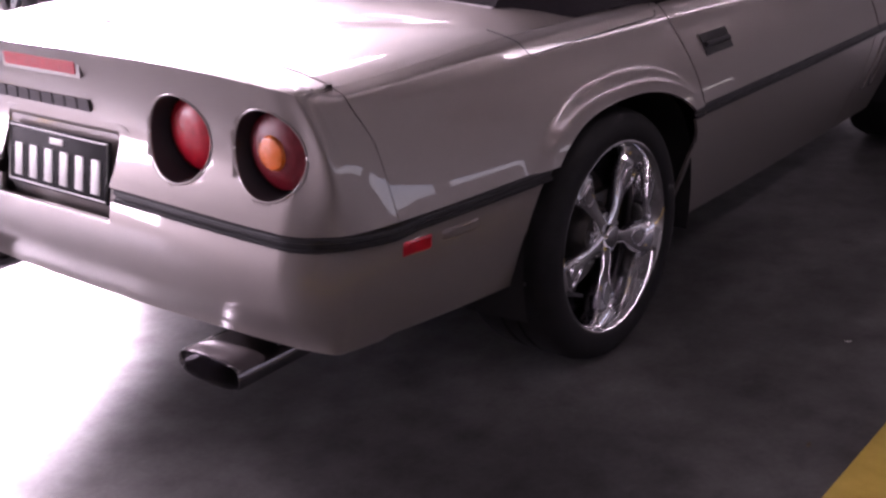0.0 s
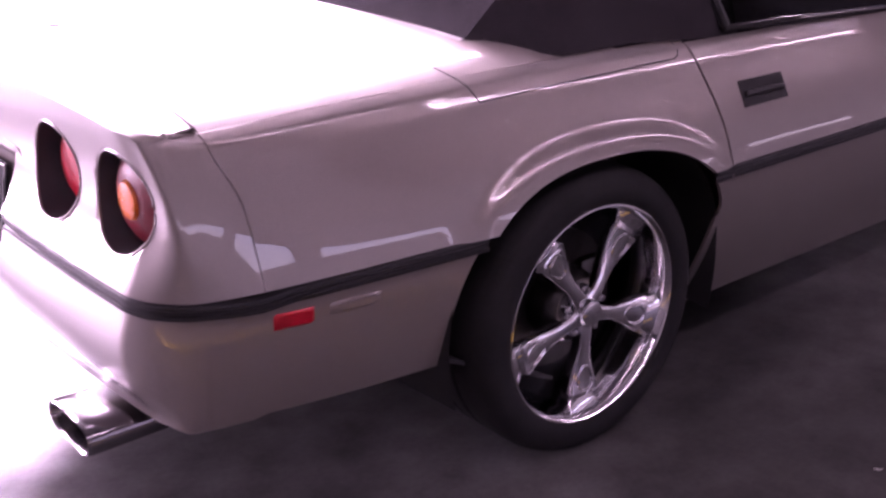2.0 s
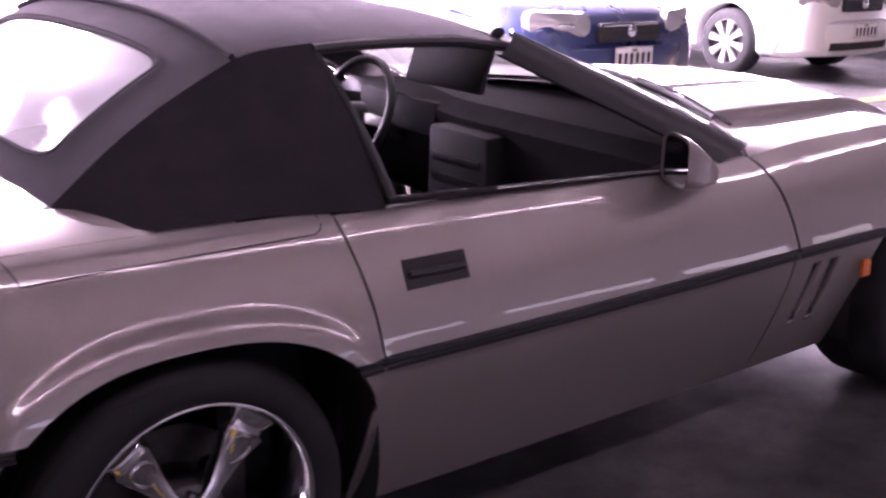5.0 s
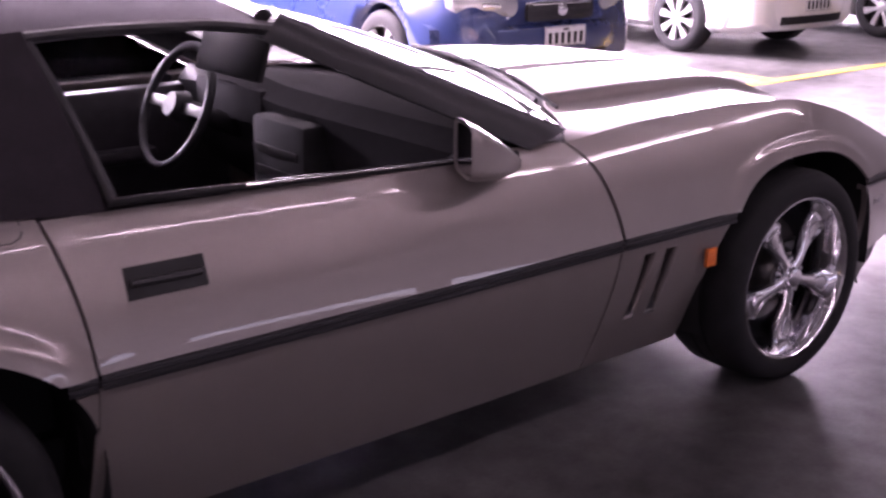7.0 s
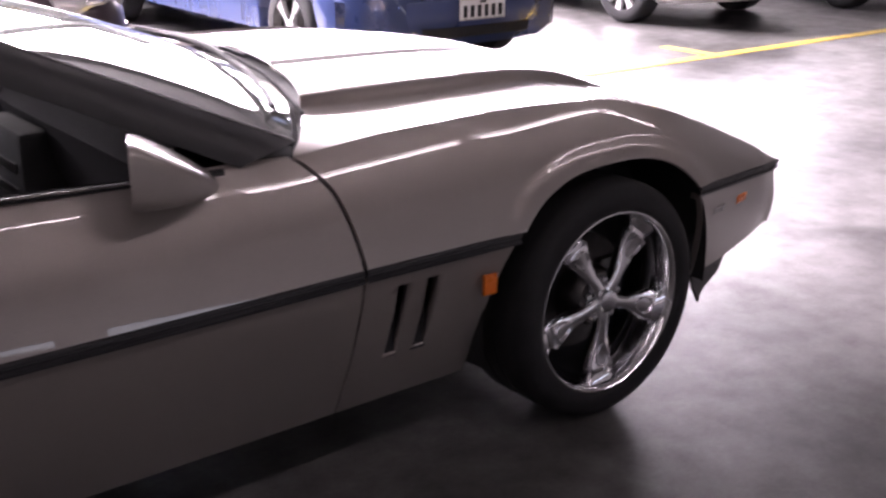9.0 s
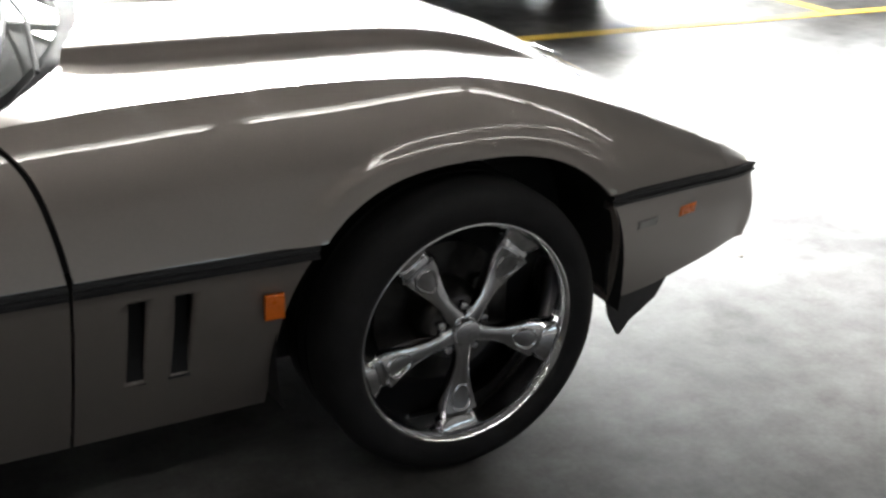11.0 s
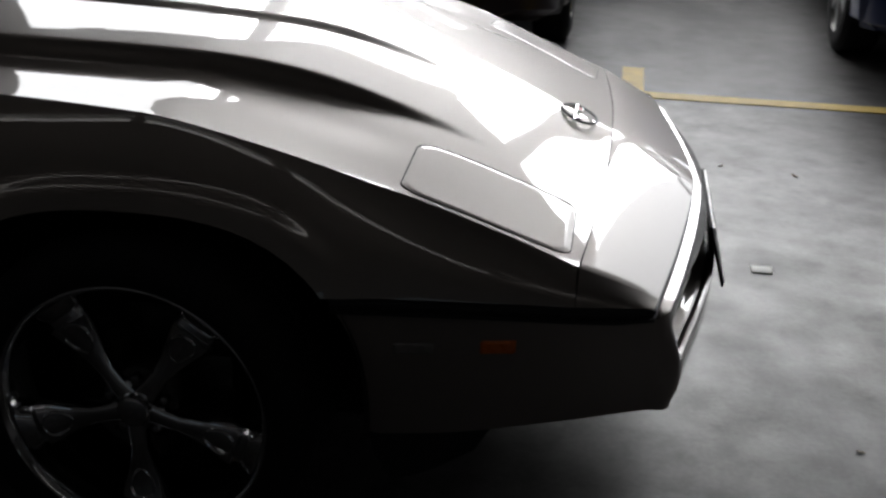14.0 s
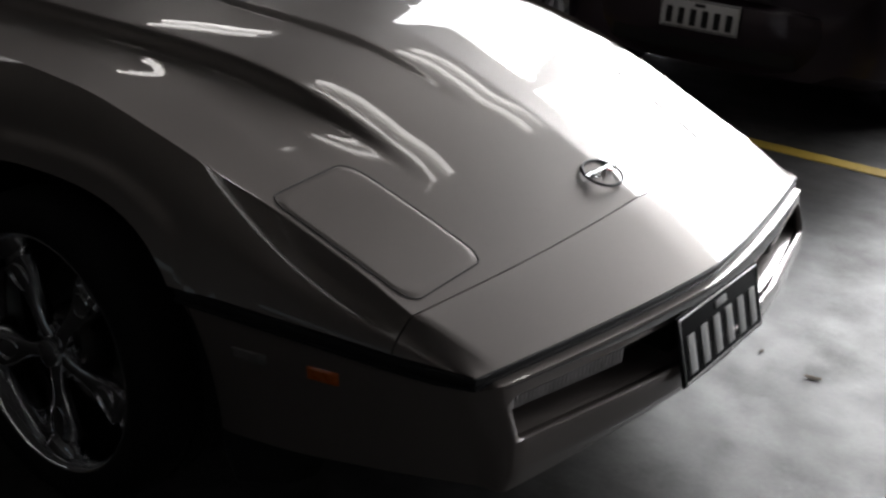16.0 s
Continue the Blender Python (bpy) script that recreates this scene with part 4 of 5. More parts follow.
for side in (-1, 1):
    b2 = bmesh.new()
    front = ((0.385, 0.40), (0.388, 0.31), (0.405, 0.24), (0.436, 0.190))
    back = ((0.600, 0.335), (0.597, 0.282), (0.572, 0.238), (0.505, 0.192))
    grid(b2, [[Vector((lerp(a[0], b[0], u), side * (0.776 - 0.05 * u), lerp(a[1], b[1], u))) for u in (0, 0.33, 0.67, 1)] for a, b in zip(front, back)])
    thick(part("splash_flap", b2, BLACK_TRIM, car, "black rubber splash flap ahead of the tyre"), 0.008)


# black body moulding with a ribbed middle
def moulding(name, pts, parent, slim=False):
    prof = [(0.000, 0.000), (0.009, 0.003), (0.010, 0.010), (0.005, 0.013), (0.005, 0.018), (0.010, 0.021), (0.009, 0.028), (0.000, 0.032)]
    rows = []
    for i, p in enumerate(pts):
        a, b = pts[max(0, i - 1)], pts[min(len(pts) - 1, i + 1)]
        d = (b - a)
        nrm = Vector((d.y, -d.x, 0)).normalized()
        if nrm.dot(Vector((p.x - MID[0], p.y * 2, 0))) < 0:
            nrm = -nrm
        f = 1 - 0.36 * smooth01(0.84, 0.875, p.x) if slim else 1
        rows.append([p + nrm * (o * f - 0.004) - Vector((0, 0, h * f)) for o, h in prof])
    b2 = bmesh.new()
    grid(b2, rows)
    face_out(b2, MID)
    return part(name, b2, BLACK_TRIM, parent, sharp=40)


def edge_x(k, s):
    x = ARCHES[k][0] + s * 0.34
    return ARCHES[k][0] + s * arch_half(k, ZM(x) - 0.016)


for side in (-1, 1):
    a, b = edge_x(1, 1), -2.075
    moulding("body_moulding", [Vector((lerp(a, b, i / 4), side * WM(lerp(a, b, i / 4)), ZM(lerp(a, b, i / 4)))) for i in range(5)], car)
    for a, b in ((-2.069, -0.767), (-0.761, edge_x(0, -1))):
        moulding("body_moulding", [Vector((lerp(a, b, i / 16), side * WM(lerp(a, b, i / 16)), ZM(lerp(a, b, i / 16)))) for i in range(17)], car)
    a, b = edge_x(1, -1), -3.196
    pts = [Vector((lerp(a, b, i / 8), side * WM(lerp(a, b, i / 8)), ZM(lerp(a, b, i / 8)))) for i in range(8)]
    pts += [Vector((tail_plan(s)[0], side * tail_plan(s)[1], tail_seam(s))) for s in S_TAIL if tail_plan(s)[1] > 0.212]
    moulding("body_moulding", pts, car)
a = edge_x(0, 1)
pts = []
for side in (-1, 1):
    half = [Vector((lerp(a, 0.84, i / 12), side * WM(lerp(a, 0.84, i / 12)), ZM(lerp(a, 0.84, i / 12)))) for i in range(12)]
    half += [Vector((NOSE_X(v) if v < 0.93 else lerp(NOSE_X(0.93), 0.857, (v - 0.93) / 0.07), side * v * 0.690, ZM(0.857))) for v in [1 - i / 30 for i in range(31)]]
    pts += half if side < 0 else half[-2::-1]
moulding("body_moulding", pts, car, True)

# inner body that closes the joints, and the wheel housings
bm = bmesh.new()
rows = []
for i in range(60):
    x = lerp(-3.22, 0.80, i / 59)
    row = []
    for q in (0.02, 0.15, 0.3, 0.42):
        p = sec(x, q)
        inset = 0.035
        in_arch = any(abs(x - ax) < a + 0.03 for ax, a, b in ARCHES)
        row.append(Vector((x, p.y + (0.26 if in_arch else inset), p.z - 0.01)))
    rows.append(row)
for side in (1, -1):
    grid(bm, [[Vector((p.x, p.y * side, p.z)) for p in r] for r in rows])
part("inner_shell", bm, DARK, car)
part("underbody", new_box(-3.10, 0.42, -0.60, 0.60, 0.20, 0.34, bevel=0.02), DARK, car)
# hidden plate added under the nose to keep light off the floor there
part("nose_light_block", new_box(0.42, 0.80, -0.60, 0.60, 0.27, 0.33, bevel=0.02), DARK, car)
part("engine_bay", new_box(-0.52, 0.70, -0.55, 0.55, 0.37, 0.55, bevel=0.02), DARK, car)
for ax, aw, ah in ARCHES:
    for side in (-1, 1):
        b2 = bmesh.new()
        rows = []
        for k in range(41):
            a = math.radians(lerp(-8 if ax > -1 else -16, 196, k / 40))
            c, n = math.cos(a), math.sin(a)
            px, pz = (math.copysign(abs(c) ** 0.8, c) * aw, n ** 0.8 * ah) if n > 0 else (c * aw, n * aw)
            rows.append([Vector((ax + px * f, side * yy, HUB_Z + pz * f)) for yy, f in ((0.848 if ax < -1 else 0.818, 1.012), (0.72, 1.03), (0.56, 1.03), (0.555, 0.5))])
        grid(b2, rows)
        b2.faces.new([b2.verts.new((ax + 0.23 * math.cos(2 * math.pi * k / 24), side * 0.556, HUB_Z + 0.23 * math.sin(2 * math.pi * k / 24))) for k in range(24)])
        part("wheel_housing", b2, DARK, car)
# rubber flap behind each rear arch
for side in (-1, 1):
    b2 = bmesh.new()
    grid(b2, [[Vector((-2.81 - 0.02 * j + 0.06 * i, side * (0.80 - 0.13 * j), 0.315 - 0.028 * i * (1 + 0.1 * j))) for j in range(3)] for i in range(6)])
    thick(part("splash_flap", b2, BLACK_TRIM, car, "black rubber splash flap behind the tyre"), 0.008)
# rear side markers and reflectors
for side in (-1, 1):
    for x0, x1, z0, z1, mt, nm, lb in ((-3.185, -3.095, 0.478, 0.522, RED_LENS, "side_marker", "red side marker lamp"), (-3.088, -2.965, 0.488, 0.520, PAINT, "marker_recess", ""), (0.572, 0.645, 0.442, 0.480, AMBER, "side_marker", "amber side marker lamp"), (0.43, 0.515, 0.444, 0.476, SMOKE, "corner_lamp", "smoked cornering lamp")):
        b2 = bmesh.new()
        rows = []
        for i in range(7):
            x = lerp(x0, x1, i / 6)
            base = 0.0
            row = []
            for j in range(5):
                z = lerp(z0, z1, j / 4)
                top = (ZM(x) - 0.032)
                t = max(0, (top - z) / (top - 0.31))
                y = WM(x) - 0.008 - 0.045 * t ** 1.8 if x < 0 else WM(x) - 0.006 - 0.035 * t ** 1.6
                edge = min(i, 6 - i, j, 4 - j)
                row.append(Vector((x, side * (y + (0.004 if edge else -0.006)), z)))
            rows.append(row)
        grid(b2, rows)
        face_out(b2, MID)
        part(nm, b2, mt, car, lb)


# pop-up headlamp covers: raised lids with a dark joint round them
def bonnet_q(x, y):
    lo, hi = 0.0, 1.0
    for _ in range(24):
        mid = (lo + hi) / 2
        lo, hi = (mid, hi) if abs(sec(x, mid).y) > abs(y) else (lo, mid)
    return lo


def rounded_rect(x0, x1, y0, y1, r, n=6):
    pts = []
    for cx, cy, a0 in ((x1 - r, y1 - r, 0), (x0 + r, y1 - r, 90), (x0 + r, y0 + r, 180), (x1 - r, y0 + r, 270)):
        for k in range(n + 1):
            a = math.radians(a0 + 90 * k / n)
            pts.append((cx + r * math.cos(a), cy + r * math.sin(a)))
    return pts


for side in (-1, 1):
    loop = [(lerp(0.428, 0.712, u), lerp(lerp(0.510, 0.704, v), lerp(0.464, 0.668, v), u)) for u, v in rounded_rect(0, 1, 0, 1, 0.13)]
    dense = []
    for i, (x, y) in enumerate(loop):
        x2, y2 = loop[(i + 1) % len(loop)]
        n = max(1, int(math.hypot(x2 - x, y2 - y) / 0.02))
        dense += [(lerp(x, x2, k / n), lerp(y, y2, k / n)) for k in range(n)]
    ring = [on_car(x, bonnet_q(x, y), side, 0.0) for x, y in dense]
    lid = part("headlamp_cover", tube(bmesh.new(), ring, 0.0014, 6, closed=True), DARK, car, "closed pop-up headlamp cover flush in the bonnet")
    b2 = bmesh.new()
    cx, cy = 0.570, 0.586
    rows = []
    for f in [1.0, 0.985, 0.96, 0.9, 0.75, 0.5, 0.25, 0.02]:
        rows.append([on_car(cx + (x - cx) * f * 0.992, bonnet_q(cx + (x - cx) * f * 0.992, cy + (y - cy) * f * 0.99), side, 0.0014 if f < 0.98 else 0.0003) for x, y in dense])
    grid(b2, rows, closed_v=True)
    face_out(b2, MID)
    part("lid", b2, PAINT, lid)

# round emblem on the nose
b2 = bmesh.new()
em = Matrix.Translation((0.690, -0.02, sec(0.690, 1.0).z + 0.001)) @ pose(0, 0, 0, 0, 20, 0) @ Matrix.Scale(1.22, 4)
tube(b2, [em @ Vector((0.033 * math.cos(a), 0.044 * math.sin(a), 0.003)) for a in [2 * math.pi * k / 36 for k in range(36)]], 0.0030, 8, closed=True)
emblem = part("emblem", b2, BLACK_TRIM, car, "flat ring emblem with crossed chrome and red flags")
for a, s2, mt in ((22, 1, CHROME), (-22, -1, CHROME)):
    pole = em @ pose(0, 0, 0, 0, 0, a)
    b2 = bmesh.new()
    tube(b2, [pole @ Vector((-0.024, s2 * -0.040, 0.003)), pole @ Vector((0.010, s2 * 0.044, 0.004))], 0.0022, 6)
    fp = part("flag_pole", b2, CHROME, emblem)
    b2 = bmesh.new()
    grid(b2, [[pole @ Vector((0.002 + 0.012 * u / 4 + 0.004 * v / 5, s2 * (0.020 + 0.026 * v / 5), 0.004 + 0.0012 * math.sin(v * 1.3))) for v in range(6)] for u in range(5)])
    part("flag", b2, mt, fp)
    b2 = bmesh.new()
    box(b2, 0.004, 0.012, s2 * 0.020 - 0.005, s2 * 0.020 + 0.005, 0.0045, 0.006, m=pole)
    part("flag_field", b2, RED_LENS if s2 > 0 else BLACK_TRIM, fp)


# ---- wheels ----
def wheel(x, side, steer=0.0):
    """A deep five-spoke chrome wheel with a low-profile tyre; its outer face looks along -y before it is turned."""
    base = Matrix.Translation((x, side * 0.73, TYRE_R)) @ (Matrix.Identity(4) if side < 0 else pose(0, 0, 0, 0, 0, 180)) @ pose(0, 0, 0, 0, 0, steer)
    R = TYRE_R
    b2 = bmesh.new()
    lathe(b2, [(0.234, -0.118), (0.242, -0.126), (0.255, -0.130), (0.272, -0.131), (0.288, -0.126), (0.301, -0.116), (0.309, -0.102), (R, -0.085), (R, -0.03), (R - 0.004, -0.026), (R - 0.004, -0.022), (R, -0.018), (R, 0.018), (R - 0.004, 0.022), (R - 0.004, 0.026), (R, 0.03), (R, 0.085), (0.301, 0.116), (0.27, 0.13), (0.234, 0.118)], 72, base)
    bmesh.ops.recalc_face_normals(b2, faces=b2.faces[:])
    w = part("wheel", b2, RUBBER, car, "chrome five-spoke wheel with a low-profile black tyre")
    b2 = bmesh.new()
    lathe(b2, [(0.240, -0.108), (0.242, -0.116), (0.240, -0.122), (0.235, -0.123), (0.230, -0.118), (0.226, -0.106), (0.219, -0.085), (0.212, -0.06), (0.205, -0.02), (0.2, 0.09), (0.236, 0.115)], 72, base)
    part("rim", b2, CHROME, w, "polished chrome rim")
    # brake disc and dark inside
    b2 = bmesh.new()
    lathe(b2, [(0.0, 0.0), (0.155, 0.0), (0.155, 0.02), (0.0, 0.022)], 40, base)
    part("brake_disc", b2, STEEL, w)
    b2 = bmesh.new()
    lathe(b2, [(0.0, 0.07), (0.205, 0.07)], 40, base)
    part("wheel_back", b2, DARK, w)
    b2 = bmesh.new()
    box(b2, 0.06, 0.15, -0.02, 0.05, -0.075, 0.075, bevel=0.012, m=base)
    part("caliper", b2, STEEL, w)
    # hub
    b2 = bmesh.new()
    lathe(b2, [(0.0, -0.116), (0.018, -0.116), (0.027, -0.113), (0.031, -0.106), (0.031, -0.088), (0.036, -0.080)], 32, base)
    part("centre_cap", b2, CHROME, w)
    b2 = bmesh.new()
    lathe(b2, [(0.030, -0.080), (0.066, -0.074), (0.078, -0.058), (0.082, -0.030), (0.082, 0.0)], 40, base)
    part("hub", b2, STEEL, w)
    for k in range(5):
        a = 2 * math.pi * k / 5 - math.pi / 2
        turn = base @ Matrix.Rotation(-a, 4, "Y")
        # spoke: narrow at the hub, swelling out and ending in a stepped foot on the rim
        prof = [(0.026, 0.021, -0.100, 0.030), (0.05, 0.018, -0.101, 0.030), (0.08, 0.0165, -0.099, 0.028), (0.11, 0.022, -0.096, 0.028), (0.14, 0.031, -0.096, 0.028), (0.165, 0.039, -0.099, 0.028), (0.183, 0.042, -0.103, 0.028), (0.188, 0.035, -0.096, 0.022), (0.198, 0.035, -0.095, 0.024), (0.206, 0.042, -0.100, 0.032), (0.224, 0.049, -0.105, 0.04)]
        rows = []
        for r, hw, yf, dp in prof:
            rows.append([turn @ Vector((r, yf + dy * dp, hw * s)) for s, dy in ((-1.0, 1.0), (-1.0, 0.42), (-0.86, 0.12), (-0.55, 0.0), (0.0, -0.03), (0.55, 0.0), (0.86, 0.12), (1.0, 0.42), (1.0, 1.0))])
        b2 = bmesh.new()
        grid(b2, rows, closed_v=True)
        b2.faces.new([b2.verts.new(p) for p in rows[-1]])
        bmesh.ops.recalc_face_normals(b2, faces=b2.faces[:])
        sp = part("spoke", b2, CHROME, w)
        # sunk oval window in the spoke
        b2 = bmesh.new()
        lp = []
        for t in range(24):
            an = 2 * math.pi * t / 24
            rr = 0.152 + 0.028 * math.cos(an)
            lp.append(turn @ Vector((rr, -0.0985 - 0.14 * (rr - 0.15), 0.021 * math.sin(an) * (1 + 0.25 * math.cos(an)))))
        tube(b2, lp, 0.0025, 6, closed=True)
        part("spoke_inset", b2, CHROME, sp)
        # wheel nut
        nut = base @ Matrix.Translation((0.052 * math.cos(a + math.pi / 5), 0, 0.052 * math.sin(a + math.pi / 5)))
        b2 = bmesh.new()
        lathe(b2, [(0.0, -0.094), (0.007, -0.093), (0.0095, -0.088), (0.0095, -0.066)], 12, nut)
        part("wheel_nut", b2, CHROME, w)
    return w


for ax in (0.0, AXLE_R):
    for side in (-1, 1):
        wheel(ax, side)

# ---- soft top, windscreen and cabin ----
# roof line by x: half width and height of the shoulder of the canvas, height on the middle line
TOPW = curve((-2.64, 0.64), (-2.5, 0.655), (-2.3, 0.60), (-2.1, 0.575), (-1.8, 0.575), (-1.53, 0.58))
TOPZ = curve((-2.64, 0.885), (-2.5, 0.95), (-2.32, 1.065), (-2.15, 1.115), (-1.9, 1.128), (-1.7, 1.125), (-1.53, 1.105))
TOPC = curve((-2.64, 0.905), (-2.52, 0.965), (-2.32, 1.125), (-2.2, 1.165), (-2.0, 1.178), (-1.8, 1.175), (-1.65, 1.165), (-1.53, 1.145))


def belt(x):
    return sec(x, 0.5)


def top_point(x, v, side):
    """v 0 on the middle line of the canvas, 1 on its shoulder."""
    w, z, c = TOPW(x), TOPZ(x), TOPC(x)
    return Vector((x, side * w * v, c - (c - z) * v ** 2.6))


top = part("soft_top", bmesh.new(), CLOTH, car, "black canvas soft top, closed, with a clear rear window")
# crown of the canvas
b2 = bmesh.new()
rows = []
for i in range(31):
    x = lerp(-2.215, -1.535, i / 30)
    rows.append([top_point(x, abs(v), 1 if v > 0 else -1) + Vector((0, 0, 0.004 * math.cos(i * 0.62) ** 2 * (1 - abs(v)))) for v in [-1 + 2 * j / 32 for j in range(33)]])
grid(b2, rows)
face_out(b2, (-1.9, 0, 0.8))
thick(part("crown", b2, CLOTH, top), 0.01)
# side quarters of the canvas, from the shoulder down to the body
for side in (-1, 1):
    b2 = bmesh.new()
    rows = []
    for i in range(19):
        u = i / 18
        xt, xb = lerp(-2.215, -2.03, u), lerp(-2.585, -1.985, u)
        up = top_point(xt, 1.0, side)
        q = lerp(0.545, 0.512, smooth01(0.5, 1.0, u))
        lo = sec(xb, q, side) + Vector((0, 0, 0.004))
        if xb < -2.45:
            lo = lo.lerp(Vector((xb, side * 0.60, 0.868)), smooth01(-2.45, -2.585, xb))
        row = []
        for j in range(13):
            t = j / 12
            p = up.lerp(lo, t)
            p += Vector((-0.012 * (1 - u), side * 0.030 * u, 0.014 * (1 - u))) * math.sin(math.pi * t)
            p.x += 0.008 * math.sin(math.pi * t * 2 + u * 3) * u * (1 - u)
            row.append(p)
        rows.append(row)
    grid(b2, rows)
    face_out(b2, (-2.0, 0, 0.9))
    thick(part("side_quarter", b2, CLOTH, top), 0.008)
    # drip rail over the side window
    b2 = bmesh.new()
    tube(b2, [top_point(lerp(-2.04, -1.53, i / 12), 1.0, side) + Vector((0, side * 0.004, -0.012)) for i in range(13)], 0.012, 8)
    part("window_seal", b2, BLACK_TRIM, top)
    b2 = bmesh.new()
    tube(b2, [Vector((-2.035, side * 0.585, 1.10)).lerp(Vector((-1.975, side * 0.765, 0.842)), i / 8) + Vector((0, side * 0.022 * math.sin(math.pi * i / 8), 0)) for i in range(9)], 0.011, 8)
    part("window_seal", b2, BLACK_TRIM, top)
# sloping rear: canvas frame and clear window
def rear_slope(a, v):
    """a 0 on the deck, 1 on the bow of the roof; v across from -1 to 1."""
    low = Vector((-2.625 + 0.040 * v * v, v * 0.60, 0.888 - 0.022 * v * v))
    up = Vector((-2.215, v * TOPW(-2.215), TOPC(-2.215) - (TOPC(-2.215) - TOPZ(-2.215)) * abs(v) ** 2.6))
    p = low.lerp(up, a)
    p += Vector((-0.012, 0, 0.014)) * math.sin(math.pi * a)
    return p


A0, A1, V1 = 0.17, 0.80, 0.77
loop = rounded_rect(-1, 1, -1, 1, 0.20, 8)
ring = []
for i, (a, v) in enumerate(loop):
    a2, v2 = loop[(i + 1) % len(loop)]
    n = max(1, int(math.hypot(a2 - a, v2 - v) / 0.09))
    ring += [(lerp(a, a2, k / n), lerp(v, v2, k / n)) for k in range(n)]


def slope_at(a, v, out):
    """A point of the sloping rear: out 0 on the edge of the window, 1 on the edge of the canvas."""
    big = max(abs(a), abs(v))
    inner = (lerp(A0, A1, (a + 1) / 2), v * V1)
    outer = ((a / big + 1) / 2, v / big)
    return rear_slope(lerp(inner[0], outer[0], out), lerp(inner[1], outer[1], out))


b2 = bmesh.new()
grid(b2, [[slope_at(a, v, out) for a, v in ring] for out in (0, 0.08, 0.3, 0.65, 1.0)], closed_v=True)
face_out(b2, (-2.2, 0, 0.8))
thick(part("rear_frame", b2, CLOTH, top), 0.008)
b2 = bmesh.new()
tube(b2, [slope_at(a, v, 0.10) + Vector((-0.002, 0, 0.003)) for a, v in ring], 0.0022, 6, closed=True)
part("window_stitching", b2, CLOTH, top)
b2 = bmesh.new()
grid(b2, [[rear_slope(lerp(A0 - 0.02, A1 + 0.02, i / 24), lerp(-V1 - 0.02, V1 + 0.02, j / 32)) + Vector((0.004, 0, -0.004)) + Vector((-0.5, 0, 0.8)) * 0.004 * math.sin(9 * i / 24 + 5 * math.sin(j / 6)) * math.sin(math.pi * i / 24) * math.sin(math.pi * j / 32) for j in range(33)] for i in range(25)])
face_out(b2, (-2.2, 0, 0.8))
rw = part("rear_window", b2, HAZY, top, "clear flexible rear window")
# bead along the foot of the canvas
b2 = bmesh.new()
tube(b2, [rear_slope(0.0, lerp(-1, 1, i / 24)) + Vector((-0.006, 0, -0.004)) for i in range(25)], 0.009, 8)
part("hem", b2, PIPING, top, "pale vinyl piping along the hem")
b2 = bmesh.new()
tube(b2, [rear_slope(1.0, lerp(-1, 1, i / 24)) + Vector((-0.004, 0, 0.004)) for i in range(25)], 0.007, 8)
part("seam", b2, CLOTH, top)

# windscreen: glass, pillars, header
def screen_point(a, v):
    """a 0 at the cowl, 1 at the header; v across."""
    low = Vector((-0.60 - 0.26 * v * v, v * 0.752, 0.870 - 0.05 * v * v))
    up = Vector((-1.475 - 0.050 * abs(v) ** 2, v * 0.585, 1.142 - 0.024 * abs(v) ** 2))
    p = low.lerp(up, a)
    return p + Vector((0.015, 0, 0.02)) * math.sin(math.pi * a) * (1 - v * v)


b2 = bmesh.new()
grid(b2, [[screen_point(i / 14, 0.985 * math.sin(math.pi / 2 * (j / 20 - 1))) for j in range(41)] for i in range(15)])
face_out(b2, (-1.2, 0, 0.7))
ws = part("windscreen", b2, VEILED, car, "steeply raked windscreen")
for side in (-1, 1):
    b2 = bmesh.new()
    rows = []
    for i in range(17):
        a = i / 16
        e = screen_point(a, side * 0.985)
        w = Vector((-0.985, side * 0.775, 0.804)).lerp(Vector((-1.572, side * 0.609, 1.080)), a)
        mid = e.lerp(w, 0.5) + Vector((0.004, side * 0.016, 0.010))
        rows.append([e + Vector((0.012, -side * 0.012, -0.004)), e + Vector((0.008, 0, 0.006)), e.lerp(mid, 0.5) + Vector((0.003, side * 0.006, 0.006)), mid, mid.lerp(w, 0.5) + Vector((0, side * 0.004, 0.002)), w, w + Vector((0, -side * 0.03, 0.0))])
    grid(b2, rows)
    face_out(b2, (-1.25, 0, 0.8))
    part("pillar", b2, BLACK_TRIM, car, "black windscreen pillar")
    b2 = bmesh.new()
    tube(b2, [screen_point(lerp(0.0, 1.0, i / 14), side * 0.98) + Vector((0.010, 0, 0.007)) for i in range(15)], 0.0028, 8)
    part("pillar_trim", b2, CHROME, car)
b2 = bmesh.new()
tube(b2, [screen_point(1.0, lerp(-0.95, 0.95, i / 20)) + Vector((-0.018, 0, 0.000)) for i in range(21)], 0.020, 10, flat=0.7)
part("header_rail", b2, BLACK_TRIM, car)
